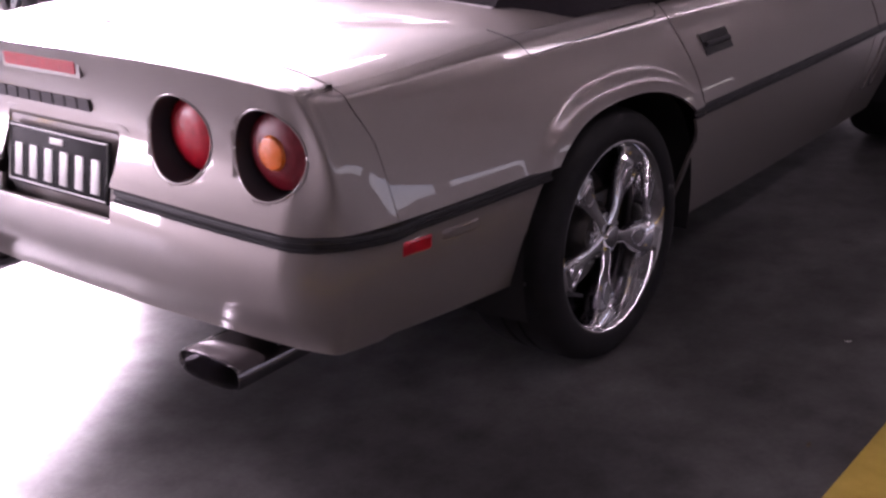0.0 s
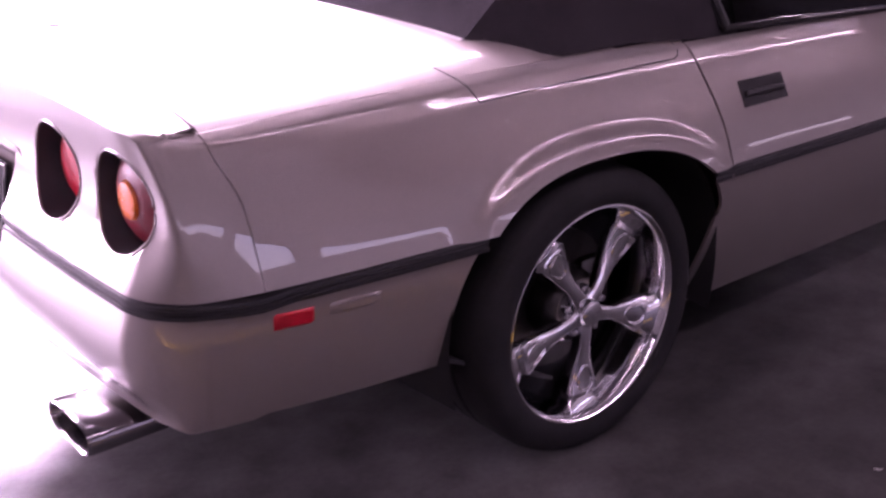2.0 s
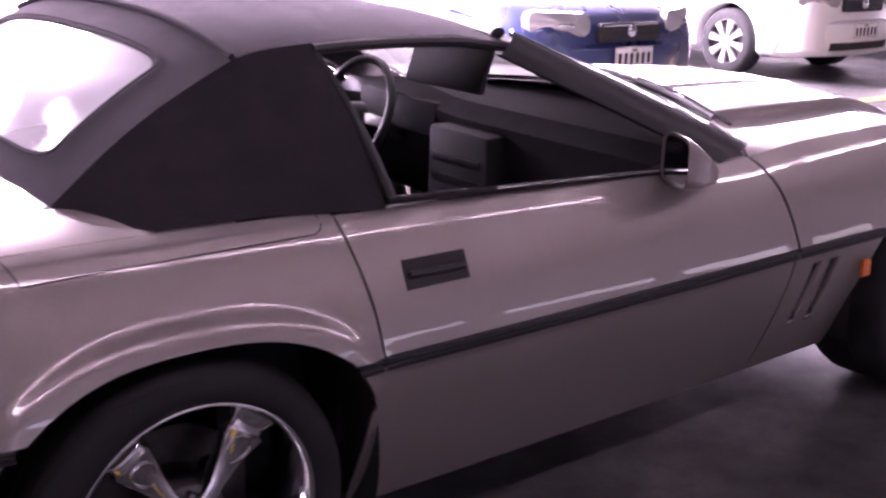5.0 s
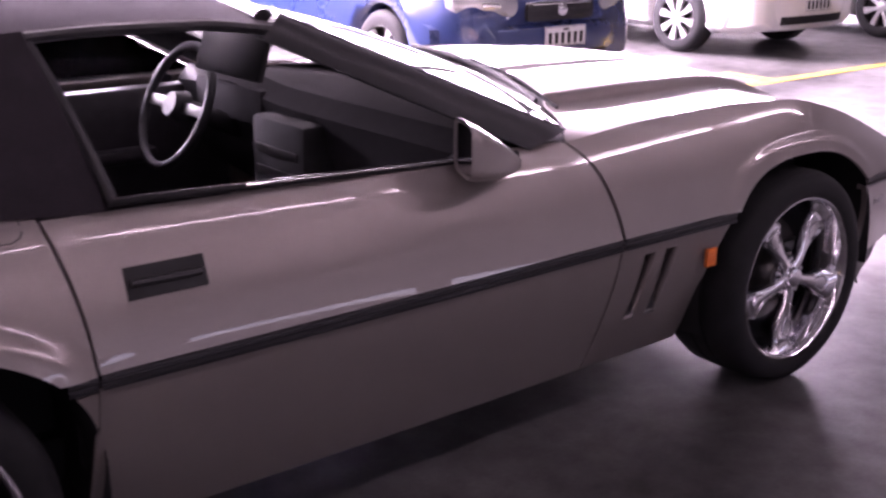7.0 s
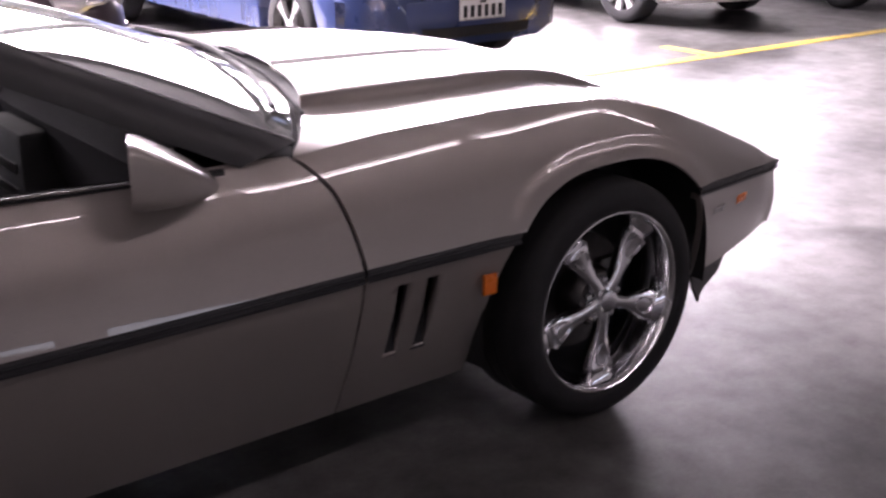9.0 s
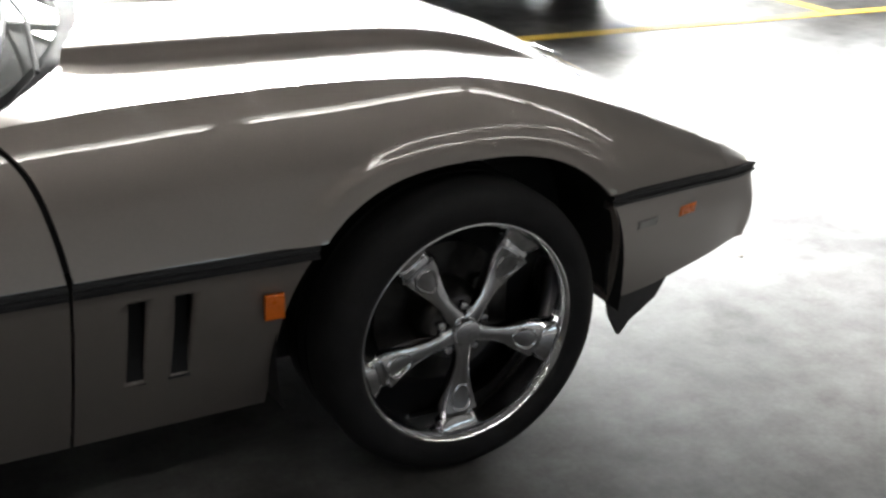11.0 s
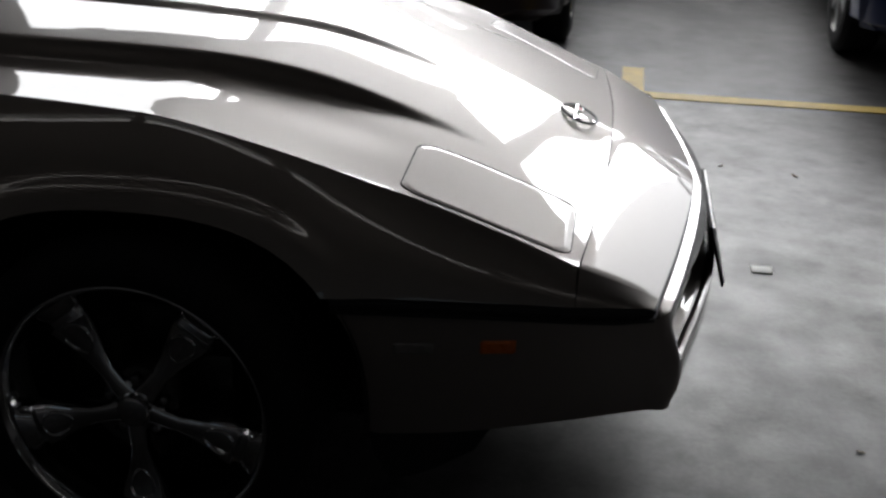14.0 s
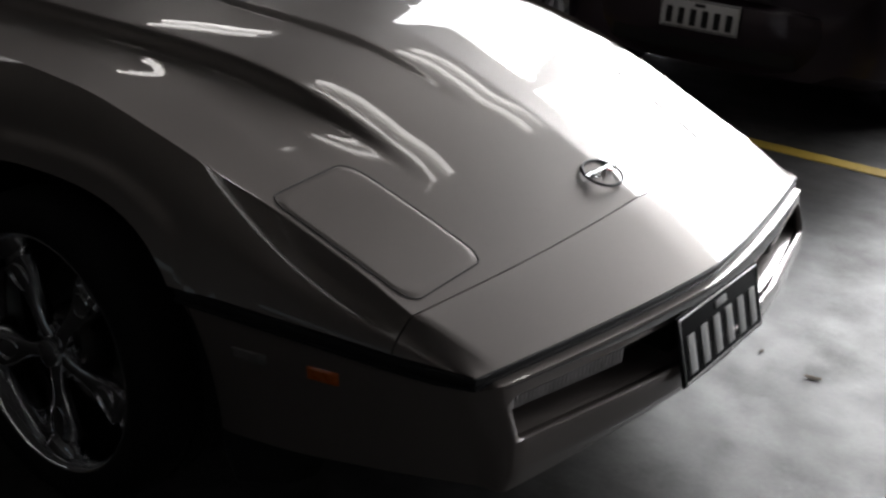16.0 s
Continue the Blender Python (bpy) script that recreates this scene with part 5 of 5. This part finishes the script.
# cowl with wipers
b2 = bmesh.new()
rows = []
for side in (-1, 1):
    half = []
    for j in range(25):
        q = lerp(0.50, 1.0, j / 24)
        e = sec(FS(q) + 0.008, q, side) + Vector((0, 0, -0.012))
        f = screen_point(0.0, max(-1, min(1, e.y / 0.752)))
        half.append([f + Vector((-0.06, 0, -0.01)), f + Vector((0.004, 0, -0.014)), f.lerp(e, 0.5) + Vector((0, 0, -0.022)), e + Vector((0.02, 0, -0.014))])
    rows += half if side < 0 else half[-2::-1]
grid(b2, rows)
face_out(b2, (-0.8, 0, 0.5))
part("cowl", b2, RUBBER, car)
for y0, y1 in ((-0.60, 0.02), (-0.05, 0.52)):
    b2 = bmesh.new()
    tube(b2, [screen_point(0.055 + 0.10 * math.sin(math.pi * 0.5 * i / 10), lerp(y0, y1, i / 10) / 0.752) + Vector((0.004, 0, 0.017)) for i in range(11)], 0.006, 6, flat=1.4)
    wp = part("wiper", b2, RUBBER, car, "black windscreen wiper")
    b2 = bmesh.new()
    tube(b2, [screen_point(0.0, y0 / 0.752) + Vector((0.03, 0, 0.012)), screen_point(0.06, lerp(y0, y1, 0.3) / 0.752) + Vector((0.01, 0, 0.03)), screen_point(0.13, lerp(y0, y1, 0.55) / 0.752) + Vector((0.004, 0, 0.026))], 0.005, 6)
    part("wiper_arm", b2, RUBBER, wp)
# side windows and belt trims
for side in (-1, 1):
    def side_glass(a, b):
        """a 0 at the belt, 1 at the top; b 0 at the rear edge, 1 at the pillar."""
        low = Vector((lerp(-1.985, -1.02, b), side * lerp(0.762, 0.765, b), lerp(0.836, 0.798, b)))
        up = Vector((lerp(-2.035, -1.567, b), side * lerp(0.585, 0.600, b), lerp(1.108, 1.087, b)))
        p = low.lerp(up, a)
        return p + Vector((0, side * 0.004 * math.sin(math.pi * a), 0))
    # the window of the right door is wound down, only its upper edge stands out of the belt
    raised = 0.03 if side < 0 else 1.0
    b2 = bmesh.new()
    grid(b2, [[side_glass(raised * i / 10, j / 12) for j in range(13)] for i in range(11)])
    face_out(b2, (-1.5, 0, 0.7))
    thick(part("side_window", b2, GLASS, car, "wound-down clear side window" if side < 0 else "closed clear side window"), 0.004)
    b2 = bmesh.new()
    tube(b2, [side_glass(0.0, lerp(0.0, 1.0, i / 14)) + Vector((0, side * 0.006, 0.002)) for i in range(15)], 0.008, 8)
    part("belt_seal", b2, RUBBER, car)
    if side < 0:
        b2 = bmesh.new()
        tube(b2, [side_glass(0.0, lerp(0.28, 0.97, i / 14)) + Vector((0, side * 0.013, 0.006)) for i in range(15)], 0.003, 6)
        part("belt_trim", b2, CHROME, car)
    # door mirror
    b2 = bmesh.new()
    rows = []
    for x, w, h in ((-1.236, 0.070, 0.052), (-1.240, 0.078, 0.060), (-1.225, 0.080, 0.061), (-1.19, 0.076, 0.054), (-1.15, 0.066, 0.043), (-1.115, 0.050, 0.031), (-1.088, 0.034, 0.020), (-1.074, 0.020, 0.012), (-1.069, 0.006, 0.004)):
        w *= 0.80
        c = Vector((x, side * (0.838 - 0.10 * (x + 1.23)), 0.848 - 0.34 * (x + 1.23)))
        rows.append([c + Vector((0, w * math.copysign(abs(math.cos(t)) ** 0.42, math.cos(t)), h * math.copysign(abs(math.sin(t)) ** 0.42, math.sin(t)))) for t in [2 * math.pi * k / 36 for k in range(36)]])
    for row in rows:
        for p in row:
            p.x -= 0.42 * (abs(p.y) - 0.85)
    grid(b2, rows, closed_v=True)
    bmesh.ops.recalc_face_normals(b2, faces=b2.faces[:])
    mir = part("door_mirror", b2, PAINT, car, "champagne painted door mirror", sharp=50)
    b2 = bmesh.new()
    b2.faces.new([b2.verts.new(rows[0][k].lerp(Vector((-1.236, side * 0.838, 0.848)), 0.04) + Vector((0.001, 0, 0))) for k in range(36)])
    part("mirror_glass", b2, CHROME, mir, smooth=False)
    b2 = bmesh.new()
    tube(b2, [Vector((-1.17, side * 0.74, 0.795)), Vector((-1.175, side * 0.79, 0.808)), Vector((-1.18, side * 0.83, 0.825))], [0.032, 0.024, 0.02], 10, flat=0.6)
    part("mirror_foot", b2, BLACK_TRIM, mir)

# cabin
part("cabin_floor", new_box(-2.35, -0.75, -0.70, 0.70, 0.20, 0.25), DARK, car, smooth=False)
part("rear_bulkhead", new_box(-2.40, -2.28, -0.66, 0.66, 0.25, 0.80, bevel=0.03), LEATHER, car)
part("tunnel", new_box(-2.28, -0.85, -0.14, 0.14, 0.25, 0.56, bevel=0.04), LEATHER, car)
b2 = bmesh.new()
rows = []
for y in [lerp(-0.70, 0.70, i / 20) for i in range(21)]:
    hood = 0.035 * math.exp(-((y - 0.37) / 0.17) ** 2)
    rows.append([Vector((-0.60 - 0.20 * abs(y / 0.7) ** 2, y * 0.9, 0.83)), Vector((-0.70 - 0.18 * abs(y / 0.7) ** 2, y * 0.9, 0.815)), Vector((-0.95, y * 0.95, 0.83 + hood * 0.6)), Vector((-1.10, y, 0.845 + hood)), Vector((-1.14, y, 0.80 + hood)), Vector((-1.12, y, 0.70)), Vector((-1.06, y, 0.56)), Vector((-0.9, y, 0.45))])
grid(b2, rows)
face_out(b2, (-0.85, 0, 0.6))
part("dashboard", b2, DASH, car)
part("instrument_panel", new_box(-1.145, -1.11, 0.17, 0.57, 0.72, 0.83, bevel=0.01), DASH, car)
part("centre_console", new_box(-1.20, -1.08, -0.14, 0.13, 0.50, 0.78, bevel=0.015), DARK, car)
for k in range(3):
    part("console_strip", new_box(-1.2045, -1.198, -0.11, 0.10, 0.56 + 0.06 * k, 0.585 + 0.06 * k, bevel=0.001), STEEL, car)
for side in (-1, 1):
    b2 = bmesh.new()
    box(b2, -2.05, -0.98, side * 0.70 - 0.03, side * 0.70 + 0.03, 0.30, 0.79, bevel=0.02)
    part("door_trim", b2, LEATHER, car)
    b2 = bmesh.new()
    box(b2, -1.75, -1.25, side * 0.65 - 0.03, side * 0.65 + 0.03, 0.56, 0.61, bevel=0.02)
    part("armrest", b2, LEATHER, car)
    # seat
    sy, sx = side * 0.37, -1.86
    b2 = bmesh.new()
    box(b2, sx - 0.04, sx + 0.48, sy - 0.24, sy + 0.24, 0.27, 0.42, bevel=0.05)
    seat = part("seat", b2, LEATHER, car, "dark leather bucket seat")
    b2 = bmesh.new()
    box(b2, -0.07, 0.07, -0.23, 0.23, 0.0, 0.60, bevel=0.06, m=Matrix.Translation((sx, sy, 0.36)) @ pose(0, 0, 0, 0, -19, 0))
    part("backrest", b2, LEATHER, seat)
    b2 = bmesh.new()
    box(b2, -0.07, 0.07, -0.15, 0.15, 0.57, 0.735, bevel=0.045, m=Matrix.Translation((sx, sy, 0.36)) @ pose(0, 0, 0, 0, -17, 0))
    part("headrest", b2, LEATHER, seat)
    for s2 in (-1, 1):
        b2 = bmesh.new()
        box(b2, -0.09, 0.05, s2 * 0.21 - 0.05, s2 * 0.21 + 0.05, 0.05, 0.45, bevel=0.045, m=Matrix.Translation((sx + 0.04, sy, 0.36)) @ pose(0, 0, 0, 0, -19, 0))
        part("bolster", b2, LEATHER, seat)
# steering wheel
sm = Matrix.Translation((-1.30, 0.385, 0.775)) @ pose(0, 0, 0, 0, -66, 0)
b2 = bmesh.new()
tube(b2, [sm @ Vector((0.180 * math.cos(a), 0.180 * math.sin(a), 0)) for a in [2 * math.pi * k / 40 for k in range(40)]], 0.0135, 10, closed=True)
steer = part("steering_wheel", b2, BLACK_TRIM, car, "dark leather steering wheel with metal spokes")
b2 = bmesh.new()
bmesh.ops.create_cone(b2, cap_ends=True, segments=24, radius1=0.05, radius2=0.035, depth=0.045)
bmesh.ops.transform(b2, matrix=sm, verts=b2.verts[:])
part("horn_button", b2, BLACK_TRIM, steer)
for a in (78, 258):
    b2 = bmesh.new()
    box(b2, 0.03, 0.172, -0.016, 0.016, -0.006, 0.002, bevel=0.003, m=sm @ pose(0, 0, 0, 0, 0, a + 12))
    part("spoke", b2, STEEL, steer)
b2 = bmesh.new()
tube(b2, [sm @ Vector((0, 0, -0.02)), sm @ Vector((0, 0, -0.22))], 0.03, 12)
part("column", b2, DARK, steer)
# sun visor folded down behind the windscreen, driving mirror
b2 = bmesh.new()
box(b2, -0.008, 0.008, -0.15, 0.15, -0.135, 0.0, bevel=0.007, m=Matrix.Translation((-1.455, -0.31, 1.092)) @ pose(0, 0, 0, 0, 18, 0))
part("sun_visor", b2, DARK, car, "dark sun visor folded down")
part("inner_mirror", new_box(-1.40, -1.375, -0.11, 0.11, 1.03, 1.085, bevel=0.012), DARK, car)


# ---- parked cars along the far side ----
def parked_car(name, label, x, y, paint, width=1.70, length=4.1, bonnet=0.86, lamp="long", rim_spokes=7, grille=BLACK_TRIM, plate=True, rim_mat=None, low=0.0):
    """A parked hatchback or saloon whose front looks along -y; x is its middle, y its front."""
    root = thing(name, label, "car", "cars parked in the bays")
    root.matrix_world = pose(x, y, 0)
    hw = width / 2
    W = curve((0.0, hw * 0.74), (0.08, hw * 0.86), (0.25, hw * 0.95), (0.6, hw), (2.4, hw), (length - 0.5, hw * 0.97), (length - 0.1, hw * 0.88), (length, hw * 0.78))
    ZT = curve((0.0, bonnet - 0.20), (0.06, bonnet - 0.14), (0.3, bonnet - 0.055), (0.7, bonnet), (1.05, bonnet + 0.06), (2.0, bonnet + 0.09), (length - 0.1, bonnet + 0.10), (length, bonnet))
    ZB = curve((0.0, 0.24), (0.3, 0.20), (0.7, 0.19), (length - 0.3, 0.2), (length, 0.3))
    fw, rw = 0.82, length - 0.75
    bm = bmesh.new()
    ys = sorted({0.0, 0.02, 0.05, 0.08, 0.12, 0.18} | {0.25 + (length - 0.35) * i / 34 for i in range(35)} | {length - 0.04, length})
    rows = []
    for yy in ys:
        w, zt, zb = W(yy), ZT(yy), ZB(yy)
        e = 0.97 if yy > 0.1 else 0.9
        right = [(w * 0.90 * e, zb), (w * 0.985, zb + 0.06), (w, lerp(zb, zt, 0.35)), (w * 0.995, lerp(zb, zt, 0.62)), (w * 0.975, lerp(zb, zt, 0.82)), (w * 0.93, lerp(zb, zt, 0.94)), (w * 0.86, zt), (w * 0.6, zt + 0.018), (w * 0.3, zt + 0.028), (0, zt + 0.03)]
        row = [Vector((-a, yy, b)) for a, b in right] + [Vector((a, yy, b)) for a, b in right[-2::-1]]
        rows.append(row)
    grid(bm, rows)
    vs0 = [bm.verts.new(p) for p in rows[0]]
    bm.faces.new(vs0)
    bm.faces.new([bm.verts.new(p) for p in rows[-1]])
    # floor pan
    for i in range(len(rows) - 1):
        bm.faces.new([bm.verts.new(p) for p in (rows[i][0], rows[i + 1][0], rows[i + 1][-1], rows[i][-1])])
    bmesh.ops.remove_doubles(bm, verts=bm.verts[:], dist=1e-4)
    bmesh.ops.recalc_face_normals(bm, faces=bm.faces[:])
    body = part("body", bm, paint, root, sharp=40)
    cs = []
    for wy in (fw, rw):
        b2 = bmesh.new()
        bmesh.ops.create_cone(b2, cap_ends=True, segments=40, radius1=0.345, radius2=0.345, depth=width + 0.4)
        bmesh.ops.transform(b2, matrix=Matrix.Translation((0, wy, 0.31)) @ pose(0, 0, 0, 0, 90, 0), verts=b2.verts[:])
        c = solid(b2)
        c.matrix_world = root.matrix_world
        cs.append(c)
    bpy.context.view_layer.update()
    cut(body, cs)
    body.data.materials.clear()
    body.data.materials.append(paint)
    part("wheel_well", new_box(-hw + 0.2, hw - 0.2, fw - 0.4, fw + 0.4, 0.22, 0.72), DARK, root, smooth=False)
    part("wheel_well", new_box(-hw + 0.2, hw - 0.2, rw - 0.4, rw + 0.4, 0.22, 0.72), DARK, root, smooth=False)
    # glasshouse
    zb, zr = bonnet + 0.05, 1.46 - low
    secs = [(1.02, 0.86, 0.0), (1.35, 0.80, 0.5), (1.72, 0.72, 0.93), (2.0, 0.70, 1.0), (2.8, 0.69, 1.0), (3.3, 0.70, 0.93), (length - 0.28, 0.76, 0.45), (length - 0.12, 0.82, 0.05)]
    bm = bmesh.new()
    rows = []
    for yy, f, up in secs:
        zt = lerp(zb, zr, up)
        wb = W(yy) * 0.93
        wt = lerp(wb, hw * 0.70, up)
        rows.append([Vector((-wb, yy, zb)), Vector((-lerp(wb, wt, 0.9), yy, lerp(zb, zt, 0.9))), Vector((-wt * 0.93, yy, zt)), Vector((-wt * 0.5, yy, zt + 0.02)), Vector((0, yy, zt + 0.03)), Vector((wt * 0.5, yy, zt + 0.02)), Vector((wt * 0.93, yy, zt)), Vector((lerp(wb, wt, 0.9), yy, lerp(zb, zt, 0.9))), Vector((wb, yy, zb))])
    grid(bm, rows)
    face_out(bm, (0, 2.2, 0.9))
    part("roof", bm, paint, root, sharp=40)
    gl = mat(name + " glass", (0.02, 0.025, 0.028), 0.06, 0, 0.5, 0.1, 3, rough_vary=0.02)
    bm = bmesh.new()
    rows = []
    for i in range(9):
        t = i / 8
        yy = lerp(1.06, 1.70, t)
        zt = lerp(zb, zr, lerp(0.06, 0.90, t)) + 0.022
        wv = lerp(W(1.06) * 0.80, hw * 0.62, t)
        rows.append([Vector((wv * v, yy + 0.05 * v * v, zt - 0.02 * v * v + 0.008)) for v in [-1 + 2 * j / 12 for j in range(13)]])
    grid(bm, rows)
    face_out(bm, (0, 2.2, 0.9))
    part("windscreen", bm, gl, root, "dark reflecting windscreen")
    for sd in (-1, 1):
        for ya, yb in ((1.75, 2.42), (2.48, 3.15)):
            bm = bmesh.new()
            rows = []
            for i in range(5):
                t = i / 4
                ft = lerp(0.08, 0.84, t)
                row = []
                for j in range(6):
                    yy = lerp(ya - (0.35 * (1 - t) if ya < 2 else 0), yb, j / 5)
                    up = 1.0
                    wb, wt = W(yy) * 0.93, hw * 0.70
                    row.append(Vector((sd * (lerp(wb, wt, ft) + 0.006), yy, lerp(zb, zr, ft))))
                rows.append(row)
            grid(bm, rows)
            face_out(bm, (0, 2.2, 0.9))
            part("side_window", bm, gl, root)
        bm = bmesh.new()
        box(bm, sd * (hw + 0.08) - 0.09, sd * (hw + 0.08) + 0.09, 1.40, 1.50, bonnet + 0.07, bonnet + 0.19, bevel=0.03)
        part("door_mirror", bm, paint, root)
        for yy in (1.42, 2.45):
            bm = bmesh.new()
            tube(bm, [(sd * (W(yy) + 0.0012 - 0.004 * k), yy + 0.01 * k, lerp(0.28, bonnet, k / 6)) for k in range(7)], 0.003, 6)
            part("door_joint", bm, DARK, root)
        # head lamp
        if lamp == "round":
            c = Vector((sd * hw * 0.66, 0.05, bonnet - 0.20))
            outer = [(0.125 * math.cos(a), 0.115 * math.sin(a)) for a in [2 * math.pi * k / 28 for k in range(28)]]
        else:
            c = Vector((sd * hw * 0.66, 0.06, bonnet - 0.165))
            outer = rounded_rect(-0.21, 0.21, -0.075, 0.075, 0.06)
        for nm, f, dy, mt in (("head_lamp", 1.0, 0.0, HEAD_LENS), ("reflector", 0.45, -0.006, CHROME)):
            bm = bmesh.new()
            rows = []
            for g in (1.06, 1.0, 0.7, 0.3, 0.02):
                row = []
                for a, b in outer:
                    px = c.x + a * f * g
                    back = 0.75 * max(0, abs(px) - hw * 0.60) ** 1.2 + 0.22 * max(0, b * g)
                    row.append(Vector((px, c.y - 0.075 + back + dy - 0.018 * (1 - g) + (0.05 if g > 1 else 0), c.z + b * f * g + 0.06 * max(0, abs(px) - hw * 0.6))))
                rows.append(row)
            grid(bm, rows, closed_v=True)
            bmesh.ops.recalc_face_normals(bm, faces=bm.faces[:])
            if nm == "head_lamp":
                hl2 = part(nm, bm, mt, root, "clear head lamp")
            else:
                part(nm, bm, mt, hl2)
    # grille, badge, bumper intake, plate
    gz = bonnet - 0.215
    bm = rounded_box(-0.03, 0.03, -0.30, 0.30, gz - 0.07, gz + 0.055, 0.03)
    bmesh.ops.transform(bm, matrix=Matrix.Translation((0, 0.0, 0)) @ pose(0, 0, 0, 0, 0, 90), verts=bm.verts[:])
    gr = part("grille", bm, grille, root, "dark front grille")
    for k in range(3):
        part("grille_bar", new_box(-0.27, 0.27, -0.036, -0.028, gz - 0.045 + 0.04 * k, gz - 0.035 + 0.04 * k, bevel=0.002), CHROME if k == 2 else BLACK_TRIM, gr)
    bm = bmesh.new()
    lathe(bm, [(0.0, -0.05), (0.03, -0.05), (0.042, -0.046), (0.045, -0.03)], 24, Matrix.Translation((0, 0, gz)))
    part("badge", bm, CHROME, gr)
    bz = 0.42
    bm = bmesh.new()
    rows = []
    for k in range(41):
        v = -1 + 2 * k / 40
        px = v * hw * 0.985
        back = 0.34 * abs(v) ** 3.4
        rows.append([Vector((px * f, back - o, z)) for f, o, z in ((0.98, -0.10, 0.545), (0.99, 0.02, 0.54), (1.0, 0.060, 0.515), (1.0, 0.068, 0.44), (0.995, 0.060, 0.36), (0.985, 0.040, 0.28), (0.96, 0.0, 0.225), (0.94, -0.12, 0.215))])
    grid(bm, rows)
    face_out(bm, (0, 1.5, 0.4))
    bp = part("front_bumper", bm, paint, root)
    bm = bmesh.new()
    rows = []
    for k in range(21):
        px = -0.44 + 0.88 * k / 20
        back = 0.34 * (abs(px) / (hw * 0.985)) ** 3.4
        rows.append([Vector((px, back - o, z)) for o, z in ((0.055, 0.352), (0.061, 0.345), (0.056, 0.31), (0.050, 0.285), (0.040, 0.278))])
    grid(bm, rows)
    face_out(bm, (0, 1.5, 0.4))
    part("air_intake", bm, DARK, bp)
    if plate:
        number_plate("number_plate", Matrix.Translation((0, -0.078, 0.455)), PLATE_WHITE, DARK, root, "white number plate with dark bars")
    # wheels
    for wy in (fw, rw):
        for sd in (-1, 1):
            base = Matrix.Translation((sd * (hw - 0.11), wy, 0.30)) @ pose(0, 0, 0, 0, 0, 90 if sd > 0 else -90)
            bm = bmesh.new()
            lathe(bm, [(0.19, -0.085), (0.2, -0.1), (0.25, -0.103), (0.285, -0.09), (0.30, -0.07), (0.30, 0.07), (0.285, 0.09), (0.19, 0.09)], 40, base)
            bmesh.ops.recalc_face_normals(bm, faces=bm.faces[:])
            wh = part("wheel", bm, RUBBER, root, "black tyre on a silver rim")
            bm = bmesh.new()
            lathe(bm, [(0.205, -0.095), (0.195, -0.098), (0.187, -0.085), (0.18, -0.05), (0.0, -0.03)], 40, base)
            part("rim", bm, STEEL, wh)
            bm = bmesh.new()
            lathe(bm, [(0.0, -0.105), (0.03, -0.104), (0.05, -0.095), (0.055, -0.07)], 24, base)
            part("hub_cap", bm, rim_mat or SILVER_PAINT, wh)
            for k in range(rim_spokes):
                tn = base @ Matrix.Rotation(2 * math.pi * k / rim_spokes + 0.2, 4, "Y")
                rows = []
                for r, h2, yf in ((0.03, 0.02, -0.098), (0.09, 0.021, -0.098), (0.14, 0.03, -0.097), (0.195, 0.042, -0.095)):
                    rows.append([tn @ Vector((r, yf + d, h2 * s2)) for s2, d in ((-1, 0.03), (-0.8, 0.0), (0.8, 0.0), (1, 0.03))])
                bm = bmesh.new()
                grid(bm, rows, closed_v=True)
                bmesh.ops.recalc_face_normals(bm, faces=bm.faces[:])
                part("spoke", bm, rim_mat or SILVER_PAINT, wh)
    return root


parked_car("parked_car", "silver hatchback with round head lamps parked nose out", -2.47, 2.98, SILVER_PAINT, 1.68, 3.9, 0.90, "round", 7)
parked_car("parked_car", "dark maroon saloon parked nose out in its bay", -0.36, 2.92, MAROON_PAINT, 1.74, 4.4, 0.84, "long", 5, low=0.05)
parked_car("parked_car", "dark blue saloon with chrome badge and white plate", 2.74, 3.02, BLUE_PAINT, 1.78, 4.5, 0.84, "long", 5, low=0.05)
parked_car("parked_car", "white hatchback with seven-spoke silver wheels", 6.25, 3.47, WHITE_PAINT, 1.68, 3.85, 0.90, "long", 8)
parked_car("parked_car", "white saloon parked beside the white hatchback", 8.70, 2.95, WHITE_PAINT, 1.70, 4.3, 0.84, "long", 7)
